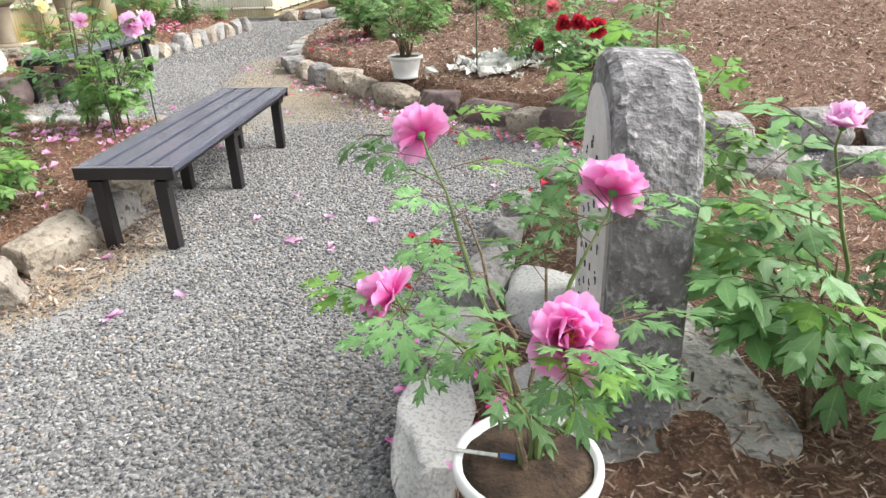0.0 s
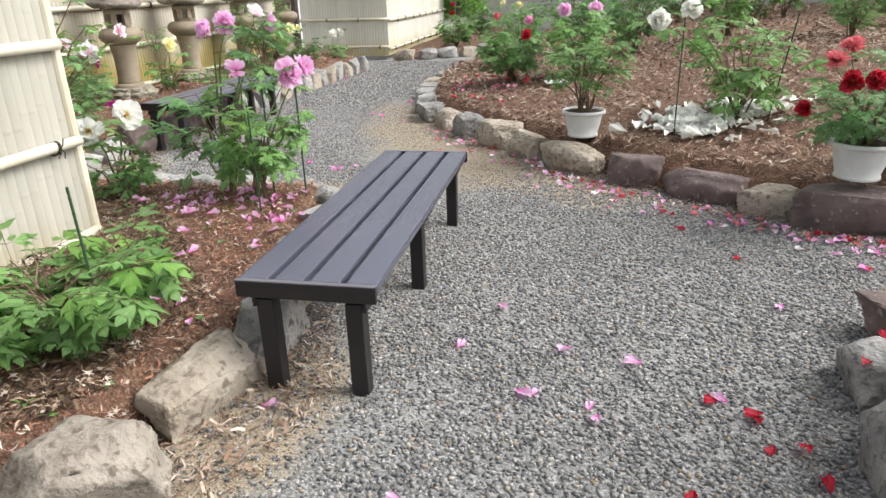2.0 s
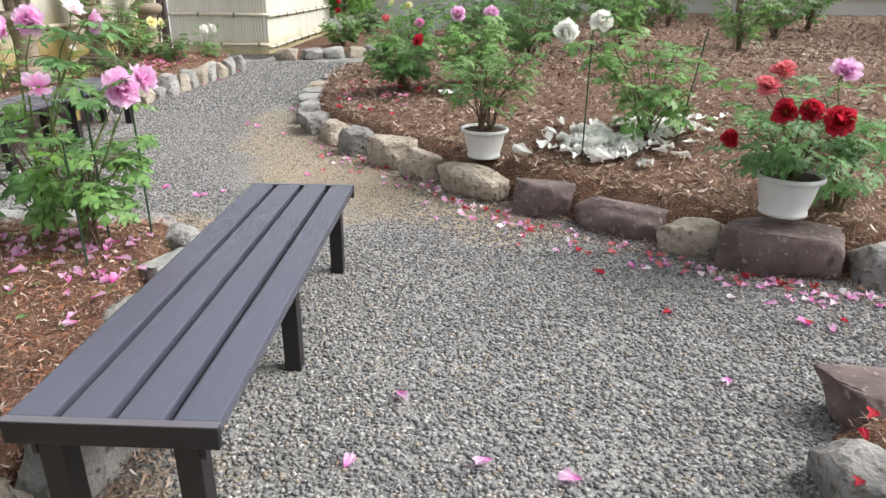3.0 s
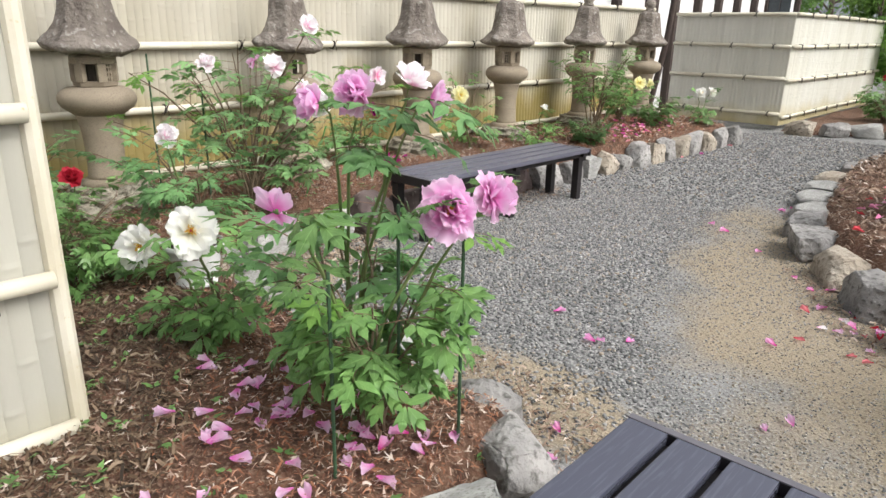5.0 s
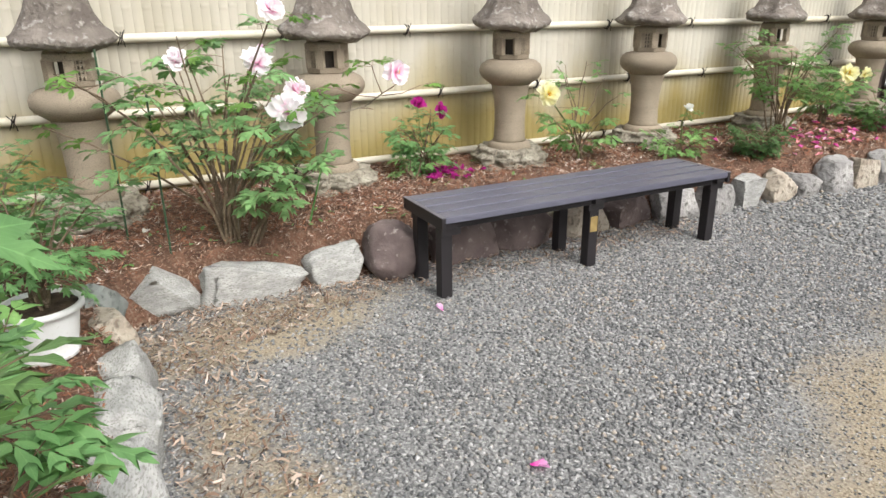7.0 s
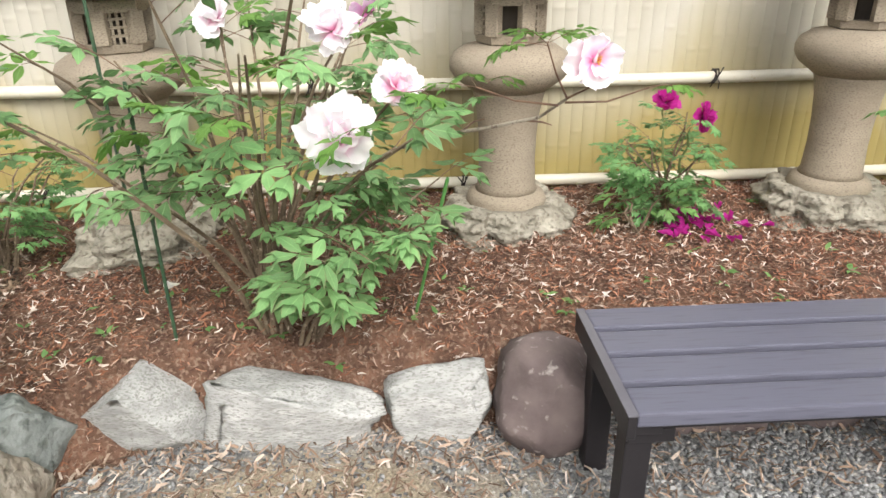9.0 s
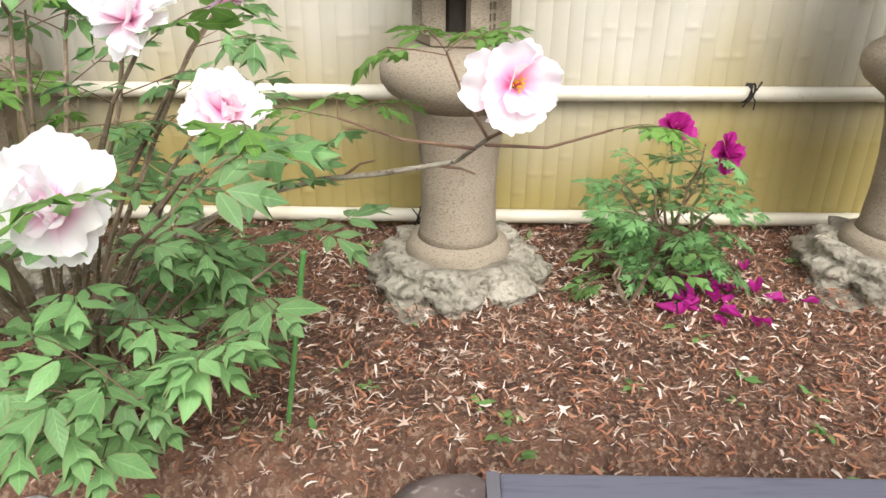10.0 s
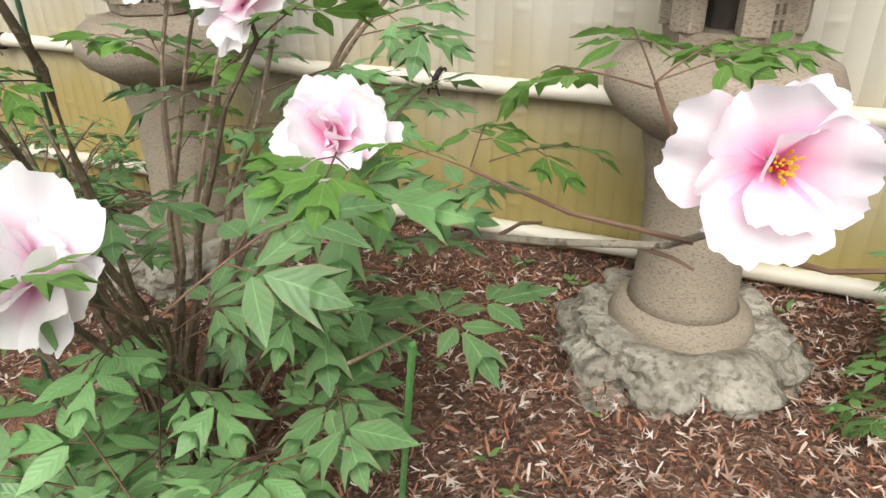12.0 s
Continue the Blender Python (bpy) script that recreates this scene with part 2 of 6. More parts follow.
M_SCREEN = bamboo_material("cream_bamboo_screen", (0.39, 0.36, 0.285), (0.5, 0.475, 0.405), (0.31, 0.245, 0.09), 0.3, 1.15, 1.0)
M_SCREEN_NEW = bamboo_material("pale_bamboo_screen", (0.36, 0.35, 0.295), (0.43, 0.42, 0.365), (0.31, 0.27, 0.15), 0.0, 0.5, 0.8)
M_SCREEN_FAR = bamboo_material("cream_enclosure_screen", (0.58, 0.565, 0.49), (0.64, 0.63, 0.57), (0.45, 0.37, 0.16), 0.0, 0.5, 0.8)
M_RAIL = mat("cream_bamboo_rail", (0.55, 0.505, 0.39), (0.64, 0.605, 0.505), 4.0, 0.42, 0.1, 60.0, (0.5, 0.41, 0.23), 0.7, where="World", spec=0.4)


# ---- helpers for things ----
def mesh_of(name, verts, faces, material, smooth=False, more=(), slots=None):
    me = bpy.data.meshes.new(name)
    me.from_pydata(verts, [], faces)
    me.materials.append(material)
    for extra in more:
        me.materials.append(extra)
    if slots is not None:
        me.polygons.foreach_set("material_index", slots)
    if smooth:
        me.polygons.foreach_set("use_smooth", [True] * len(me.polygons))
    me.update()
    return me


def from_bm(name, bm, material, smooth=False):
    me = bpy.data.meshes.new(name)
    bm.to_mesh(me)
    bm.free()
    me.materials.append(material)
    if smooth:
        me.polygons.foreach_set("use_smooth", [True] * len(me.polygons))
    return me


def part(name, shape, material=None, parent=None, label="", at=None):
    """One mesh object under a thing or a part; shape is a bmesh or a mesh."""
    me = shape if isinstance(shape, bpy.types.Mesh) else from_bm(name, shape, material)
    ob = new(name, me)
    ob.parent = parent
    if at is not None:
        ob.matrix_basis = at
    if label:
        ob["label"] = label
    return ob


def thing(name, at, label, category, group="", kind=""):
    ob = new(name)
    ob.empty_display_size = 0.1
    ob.matrix_basis = at
    return tagged(ob, label, category, group, kind)


def box(sx, sy, sz, bevel=0.004, at=(0, 0, 0), bm=None):
    """A box with softened edges, its middle at the given place."""
    b = bmesh.new()
    bmesh.ops.create_cube(b, size=1.0, matrix=Matrix.Diagonal((sx, sy, sz, 1)))
    if bevel:
        bmesh.ops.bevel(b, geom=b.edges[:], offset=bevel, segments=2, affect="EDGES", profile=0.6)
    bmesh.ops.translate(b, verts=b.verts[:], vec=at)
    if bm is None:
        return b
    me = bpy.data.meshes.new("tmp")
    b.to_mesh(me)
    b.free()
    bm.from_mesh(me)
    bpy.data.meshes.remove(me)
    return bm


def lathe(profile, steps=24, wobble=0.0, seed=0, facets=0):
    """A turned shape from (radius, height) pairs; facets pulls the section towards a polygon."""
    b = bmesh.new()
    rings = []
    for r, z in profile:
        ring = []
        for i in range(steps):
            a = 2 * math.pi * i / steps
            k = 1.0
            if facets:
                s = math.pi / facets
                k = math.cos(s) / math.cos((a % (2 * s)) - s)
            k *= 1 + wobble * noise.noise((math.cos(a) * 2.2 + seed, math.sin(a) * 2.2, z * 9))
            ring.append(b.verts.new((r * k * math.cos(a), r * k * math.sin(a), z)))
        rings.append(ring)
    for lo, hi in zip(rings, rings[1:]):
        for i in range(steps):
            b.faces.new((lo[i], lo[(i + 1) % steps], hi[(i + 1) % steps], hi[i]))
    b.faces.new(rings[0][::-1])
    b.faces.new(rings[-1])
    return b


def tube(points, radii, sides=6, bm=None):
    """A tapered tube along points."""
    b = bm or bmesh.new()
    rings = []
    for i, p in enumerate(points):
        p = Vector(p)
        d = (Vector(points[min(i + 1, len(points) - 1)]) - Vector(points[max(i - 1, 0)])).normalized()
        side = d.cross(Vector((0.31, 0.17, 1.0))) if abs(d.z) < 0.93 else d.cross(Vector((1, 0.2, 0.1)))
        side.normalize()
        other = d.cross(side)
        r = radii[i] if isinstance(radii, (list, tuple)) else radii
        rings.append([b.verts.new(p + side * (r * math.cos(2 * math.pi * k / sides)) + other * (r * math.sin(2 * math.pi * k / sides))) for k in range(sides)])
    for lo, hi in zip(rings, rings[1:]):
        for k in range(sides):
            b.faces.new((lo[k], lo[(k + 1) % sides], hi[(k + 1) % sides], hi[k]))
    b.faces.new(rings[0][::-1])
    b.faces.new(rings[-1])
    return b


# ---- the ground ----
BED_WEST = [(-6.4, -4), (-6.4, 12.75), (-4.62, 12.3), (-4.72, 10), (-4.82, 8.5), (-4.83, 5.1), (-4.66, 4.9), (-4.3, 4.93), (-3.2, 4.9), (-2.45, 4.95), (-2.33, 4.5), (-2.12, 3.4), (-2.13, 2.7), (-2.2, 2.2), (-2.55, 1.95), (-3.2, 1.5), (-4.0, 0.5), (-4.5, -4)]
BED_EAST = [(-2.5, 7.95), (-2.15, 7.4), (-1.6, 6.75), (-1.0, 6.1), (-0.5, 5.6), (0.12, 5.12), (0.58, 4.82), (1.0, 4.66), (2.0, 4.52), (4, 4.6), (9, 5.2), (18, 8), (18, 30), (6, 34), (-1.5, 30), (-2.2, 16), (-2.75, 12.5), (-3.0, 10.7), (-2.88, 9.8), (-2.72, 8.8)]
BED_STONE = [(-0.2, 1.15), (-0.12, 2.2), (-0.0, 2.9), (0.15, 3.5), (0.8, 3.66), (2, 3.75), (6, 3.9), (6, 0.3), (0.9, 0.15), (0.15, 0.5)]
BED_NORTH = [(-4.66, 13.95), (-4.2, 13.85), (-3.1, 14.6), (-2.9, 17), (-3.2, 22), (-4.66, 22)]


def inside(poly, x, y):
    """Metres from the outline, positive inside."""
    x, y = np.asarray(x, float), np.asarray(y, float)
    far, odd = np.full(x.shape, 1e9), np.zeros(x.shape, bool)
    for (ax, ay), (bx, by) in zip(poly, poly[1:] + poly[:1]):
        ux, uy = bx - ax, by - ay
        k = np.clip(((x - ax) * ux + (y - ay) * uy) / (ux * ux + uy * uy), 0, 1)
        far = np.minimum(far, np.hypot(x - ax - k * ux, y - ay - k * uy))
        cross = (ay > y) != (by > y)
        odd ^= cross & (x < (bx - ax) * (y - ay) / (by - ay + 1e-12) + ax)
    return np.where(odd, far, -far)


def smooth(a, b, v):
    k = np.clip((v - a) / (b - a), 0, 1)
    return k * k * (3 - 2 * k)


def ripple(x, y):
    return 0.012 * np.sin(x * 5.1 + y * 1.7) * np.sin(y * 4.3 - x * 2.2) + 0.009 * np.sin(x * 11.3 - y * 6.1 + 1.3) * np.cos(y * 9.7 + x * 3.1)


def west_top(x, y, d):
    return -0.04 + 0.22 * smooth(0.0, 0.16, d) + 0.08 * smooth(-4.4, -5.1, x) * smooth(4.4, 5.1, y) + 0.02 * smooth(0.2, 0.8, d) + ripple(x, y)


def east_top(x, y, d):
    return -0.04 + 0.26 * smooth(0.0, 0.16, d) + 0.1 * np.clip(d - 0.3, 0, 3.5) + ripple(x, y)


def stone_top(x, y, d):
    return -0.04 + 0.16 * smooth(0.0, 0.15, d) + ripple(x, y)


BEDS = [(BED_WEST, west_top), (BED_EAST, east_top), (BED_STONE, stone_top), (BED_NORTH, stone_top)]


def ground_z(x, y):
    z = 0.0
    for poly, top in BEDS:
        d = float(inside(poly, np.array([x]), np.array([y]))[0])
        if d > 0:
            z = max(z, float(top(np.array([x]), np.array([y]), np.array([d]))[0]))
    return z


def bed_mesh(name, poly, top, step, limit):
    x0, x1 = max(min(p[0] for p in poly), limit[0]), min(max(p[0] for p in poly), limit[1])
    y0, y1 = max(min(p[1] for p in poly), limit[2]), min(max(p[1] for p in poly), limit[3])
    nx, ny = int((x1 - x0) / step) + 2, int((y1 - y0) / step) + 2
    gx, gy = np.meshgrid(x0 + step * np.arange(nx), y0 + step * np.arange(ny))
    d = inside(poly, gx, gy)
    gz = np.where(d > -0.02, top(gx, gy, np.maximum(d, 0)), -0.05)
    ok = d > -1.2 * step
    idx = np.arange(nx * ny).reshape(ny, nx)
    quad = ok[:-1, :-1] & ok[1:, :-1] & ok[:-1, 1:] & ok[1:, 1:]
    a, b, c, e = idx[:-1, :-1][quad], idx[:-1, 1:][quad], idx[1:, 1:][quad], idx[1:, :-1][quad]
    faces = np.stack([a, b, c, e], 1)
    used, back = np.unique(faces, return_inverse=True)
    verts = np.stack([gx.ravel(), gy.ravel(), gz.ravel()], 1)[used]
    return mesh_of(name, verts.tolist(), back.reshape(-1, 4).tolist(), M_SOIL, True)


g = 400.0
tagged(new("ground", mesh_of("ground", [(-g, -g, 0), (g, -g, 0), (g, g, 0), (-g, g, 0)], [(0, 1, 2, 3)], M_GROUND)), "grey crushed gravel path with trodden yellow sand", "ground", kind="structure")
tagged(new("ground_bed_west", bed_mesh("ground_bed_west", BED_WEST, west_top, 0.06, (-6.4, 0, -4, 14))), "raised flower bed covered in brown mulch", "ground", kind="structure")
tagged(new("ground_bed_east", bed_mesh("ground_bed_east", BED_EAST, east_top, 0.12, (-4, 18, 4, 34))), "sloping flower bed covered in leaf litter", "ground", kind="structure")
tagged(new("ground_bed_monument", bed_mesh("ground_bed_monument", BED_STONE, stone_top, 0.06, (-1, 6, 0, 5))), "low flower bed around the stone monument", "ground", kind="structure")
tagged(new("ground_bed_north", bed_mesh("ground_bed_north", BED_NORTH, stone_top, 0.12, (-6, 0, 12, 24))), "narrow planted bed along the fence", "ground", kind="structure")


# ---- edging stones ----
def rock(name, x, y, size, yaw, seed, material, label, group="edging stones", sink=0.03, tilt=0.0, base=None, flat=0.0, detail=4):
    """A weathered stone: a boxy blob, cut by a few flat cleavage planes and roughened."""
    rnd = random.Random(seed)
    b = bmesh.new()
    bmesh.ops.create_icosphere(b, subdivisions=detail, radius=1.0)
    cuts = [((Vector(q) + Vector((rnd.uniform(-0.22, 0.22), rnd.uniform(-0.22, 0.22), rnd.uniform(-0.22, 0.22)))).normalized(), rnd.uniform(0.86, 1.0)) for q in ((1, 0, 0), (-1, 0, 0), (0, 1, 0), (0, -1, 0), (0, 0, 1), (0, 0, -1))]
    for _ in range(8):
        v = Vector((rnd.uniform(-1, 1), rnd.uniform(-1, 1), rnd.uniform(-0.4, 1))).normalized()
        cuts.append((v, rnd.uniform(0.84, 1.12)))
    off = Vector((rnd.uniform(0, 50), rnd.uniform(0, 50), rnd.uniform(0, 50)))
    for v in b.verts:
        p = v.co.copy()
        p = p * (1.1 if "rounded" in label else 1.62)
        for nrm, lim in cuts:
            k = p.dot(nrm)
            if k > lim:
                p -= nrm * (k - lim)
        p += v.normal * (0.07 * noise.noise(p * 1.3 + off) + 0.06 * noise.noise(p * 3.4 + off) + 0.05 * noise.noise(p * 8 + off))
        if "pointed" in label and p.z > -0.2:
            p.z = -0.2 + (p.z + 0.2) * max(1.12 - 0.75 * abs(p.x + 0.1), 0.25)
        elif "sloping" in label and p.z > -0.4:
            p.z = -0.4 + (p.z + 0.4) * (0.84 - 0.34 * p.x)
        if flat and p.z > flat:
            p.z = flat + (p.z - flat) * 0.15
        v.co = Vector((p.x * size[0] / 1.95, p.y * size[1] / 1.95, p.z * size[2] / 2))
    z = base if base is not None else 0.0
    ob = new(name, from_bm(name, b, material, True))
    ob.matrix_basis = pose(x, y, z + size[2] / 2 - sink, tilt, tilt * 0.6, yaw)
    return tagged(ob, label, "stone", group)


# x, y, length, depth, height, turn of the length from x, material
EDGING = [
    (-4.7, 4.76, 0.2, 0.22, 0.27, 62, M_GREENISH, "upright dark greenish edging stone beside the bed"),
    (-4.85, 5.04, 0.3, 0.17, 0.22, 88, M_PALE, "small pale grey pointed edging stone"),
    (-4.84, 5.465, 0.52, 0.18, 0.22, 87, M_PALE, "large pale grey gneiss edging stone sloping down"),
    (-4.84, 5.88, 0.33, 0.17, 0.185, 88, M_PALE, "pale square edging stone with flaked face"),
    (-4.79, 6.19, 0.32, 0.3, 0.31, 90, M_PURPLE, "rounded purple-brown boulder beside the bench"),
    (-4.82, 6.62, 0.4, 0.2, 0.26, 90, M_PURPLE, "dark edging stone in the shade under the bench"),
    (-4.82, 7.05, 0.42, 0.2, 0.27, 88, M_PURPLE, "dark edging stone in the shade under the bench"),
    (-4.84, 7.48, 0.38, 0.2, 0.26, 92, M_TAN, "brown edging stone in the shade under the bench"),
    (-4.85, 7.86, 0.34, 0.2, 0.25, 90, M_PURPLE, "dark edging stone in the shade under the bench"),
    (-4.8, 8.25, 0.35, 0.2, 0.22, 90, M_GREY, "grey edging stone at the foot of the bed"),
    (-4.76, 8.62, 0.3, 0.18, 0.26, 86, M_GREY, "grey upright edging stone"),
    (-4.78, 8.93, 0.26, 0.18, 0.28, 90, M_PALE, "pale upright edging stone"),
    (-4.76, 9.22, 0.25, 0.18, 0.27, 92, M_TAN, "tan upright edging stone"),
    (-4.76, 9.5, 0.28, 0.2, 0.2, 90, M_GREY, "low grey edging stone"),
]
EDGING += [
    (-4.74, 9.82, 0.3, 0.2, 0.3, 84, M_GREY, "grey upright edging stone"),
    (-4.72, 10.14, 0.26, 0.18, 0.27, 90, M_TAN, "tan upright edging stone"),
    (-4.71, 10.43, 0.26, 0.18, 0.27, 90, M_GREY, "grey upright edging stone"),
    (-4.7, 10.72, 0.26, 0.2, 0.28, 90, M_TAN, "yellow-brown upright edging stone"),
    (-4.69, 11.05, 0.34, 0.18, 0.3, 92, M_GREY, "grey upright edging stone"),
    (-4.66, 11.4, 0.3, 0.18, 0.29, 88, M_TAN, "tan upright edging stone"),
    (-4.65, 11.74, 0.3, 0.18, 0.3, 90, M_GREY, "grey upright edging stone"),
    (-4.63, 12.1, 0.34, 0.2, 0.31, 90, M_GREY, "grey edging stone at the end of the bed"),
    (-4.5, 4.8, 0.3, 0.2, 0.22, 10, M_TAN, "tan edging stone at the corner of the bed"),
    (-4.1, 4.84, 0.3, 0.2, 0.22, -6, M_PALE, "pale rough edging stone beside the path"),
    (-3.74, 4.83, 0.34, 0.2, 0.24, 4, M_PALE, "pale rough edging stone beside the path"),
    (-3.36, 4.8, 0.36, 0.2, 0.24, -4, M_PALE, "pale rough edging stone beside the path"),
    (-3.0, 4.82, 0.3, 0.2, 0.23, 0, M_PALE, "pale edging stone under the peony leaves"),
    (-2.65, 4.87, 0.28, 0.2, 0.2, 12, M_GREY, "grey rounded edging stone with moss"),
]
EDGING += [
    (-2.42, 4.72, 0.22, 0.26, 0.2, 70, M_GREY, "grey edging stone at the corner of the bed"),
    (-2.32, 4.35, 0.34, 0.2, 0.2, 80, M_PALE, "pale edging stone behind the bench"),
    (-2.22, 3.95, 0.36, 0.2, 0.2, 82, M_GREY, "grey edging stone behind the bench"),
    (-2.14, 3.52, 0.38, 0.2, 0.21, 86, M_TAN, "tan edging stone behind the bench"),
    (-2.08, 3.12, 0.34, 0.2, 0.22, 84, M_GREY, "grey edging stone behind the bench"),
    (-2.13, 2.7, 0.46, 0.2, 0.2, 78, M_TAN, "long yellowish edging stone beside the bench"),
    (-2.2, 2.2, 0.39, 0.29, 0.26, 40, M_BOULDER, "large tan boulder edging the bed"),
    (-2.58, 1.97, 0.36, 0.26, 0.28, 20, M_GREENISH, "greenish grey edging stone"),
    (-2.95, 1.72, 0.4, 0.26, 0.25, 25, M_GREY, "grey rough edging stone beside the path"),
    (-3.02, 10.5, 0.5, 0.24, 0.12, 80, M_TAN, "low flat edging stone beside the path"),
    (-2.98, 11.2, 0.5, 0.24, 0.14, 100, M_GREY, "low flat edging stone beside the path"),
    (-2.9, 11.9, 0.5, 0.24, 0.14, 98, M_GREY, "low flat edging stone beside the path"),
    (-2.94, 9.9, 0.46, 0.26, 0.13, 95, M_PALE, "low flat pale edging stone"),
    (-2.86, 9.35, 0.46, 0.26, 0.15, 96, M_PALE, "low flat pale edging stone"),
]
EDGING += [
    (-2.72, 8.85, 0.44, 0.3, 0.15, 100, M_PALE, "low pale stone with a ragged top"),
    (-2.62, 8.38, 0.42, 0.28, 0.18, 96, M_GREY, "grey edging stone with a ragged top"),
    (-2.46, 7.9, 0.4, 0.28, 0.2, 110, M_GREY, "grey edging stone at the bend of the path"),
    (-2.2, 7.5, 0.38, 0.24, 0.2, 125, M_TAN, "tan edging stone at the bend of the path"),
    (-1.92, 7.1, 0.42, 0.26, 0.24, 128, M_GREY, "grey-brown rough edging stone beside the path"),
    (-1.6, 6.72, 0.4, 0.26, 0.24, 138, M_TAN, "grey-brown rough edging stone beside the path"),
    (-1.33, 6.38, 0.34, 0.24, 0.25, 140, M_TAN, "tan rough edging stone beside the path"),
    (-0.98, 5.99, 0.6, 0.24, 0.25, 139, M_TAN, "long smooth rounded tan boulder"),
    (-0.54, 5.63, 0.38, 0.24, 0.25, 148, M_PURPLE, "dark brown edging stone"),
    (-0.13, 5.34, 0.56, 0.24, 0.22, 150, M_PURPLE, "long purple-brown slab stone"),
    (0.23, 5.06, 0.32, 0.22, 0.23, 148, M_TAN, "brown edging stone with leaf litter"),
    (0.59, 4.85, 0.56, 0.34, 0.31, 163, M_PURPLE, "broad flat-topped brown stone under a flower pot"),
    (1.06, 4.68, 0.36, 0.24, 0.26, 160, M_GREY, "grey rough edging stone beside the path"),
    (1.5, 4.6, 0.42, 0.26, 0.26, 172, M_GREY, "grey rough edging stone beside the path"),
]
EDGING += [
    (2.05, 4.55, 0.5, 0.3, 0.3, 175, M_GREY, "rounded grey boulder beside the path"),
    (2.6, 4.55, 0.44, 0.26, 0.26, 180, M_GREY, "grey rough edging stone beside the path"),
    (3.1, 4.55, 0.48, 0.26, 0.26, 180, M_TAN, "tan rough edging stone beside the path"),
    (-0.17, 1.37, 0.42, 0.2, 0.2, 82, M_BLOCK, "flat grey stone beside the flower pot"),
    (-0.11, 1.85, 0.42, 0.17, 0.21, 84, M_PALE, "grey wedge-shaped edging stone"),
    (-0.05, 2.3, 0.4, 0.17, 0.25, 82, M_GREY, "grey upright wedge-shaped edging stone"),
    (0.01, 2.72, 0.34, 0.17, 0.23, 80, M_GREY, "grey edging stone with fallen petals"),
    (0.1, 3.12, 0.3, 0.18, 0.2, 80, M_GREY, "brown-grey rough edging stone beside the path"),
    (0.42, 3.52, 0.42, 0.28, 0.22, 5, M_PURPLE, "large flat-topped brown stone at the corner of the bed"),
    (0.92, 3.62, 0.46, 0.26, 0.25, 6, M_GREY, "grey rough edging stone beside the path"),
    (1.45, 3.68, 0.5, 0.28, 0.3, 4, M_GREY, "grey boulder beside the path"),
    (2.0, 3.72, 0.46, 0.26, 0.26, 2, M_GREY, "grey rough edging stone beside the path"),
    (-4.3, 13.75, 0.4, 0.24, 0.22, 10, M_TAN, "tan edging stone beside the fence corner"),
    (-3.9, 13.95, 0.4, 0.24, 0.2, 32, M_GREY, "grey rough edging stone beside the path"),
]
EDGING += [
    (-3.55, 14.2, 0.4, 0.24, 0.22, 34, M_PALE, "pale rough edging stone beside the path"),
    (-3.2, 14.45, 0.4, 0.24, 0.22, 36, M_TAN, "tan rough edging stone beside the path"),
    (-2.95, 14.85, 0.4, 0.24, 0.22, 70, M_GREY, "grey rough edging stone beside the path"),
    (-2.88, 15.4, 0.5, 0.26, 0.22, 85, M_GREY, "grey rough edging stone beside the path"),
]
for i, (x, y, lx, ly, lz, yaw, m, label) in enumerate(EDGING):
    if x < -4.6 and y > 8.5:
        lz *= 0.85
    elif -1.5 < x and 4.6 < y < 7 and "flat-topped" not in label:
        lz *= 0.88
    rock("edging_stone", x, y, (lx * 0.97, ly * 1.0, lz * 1.04), yaw, 100 + i, m, label, sink=lz * 0.12, flat=0.55 if lz < 0.16 or "flat-topped" in label else 0.0)


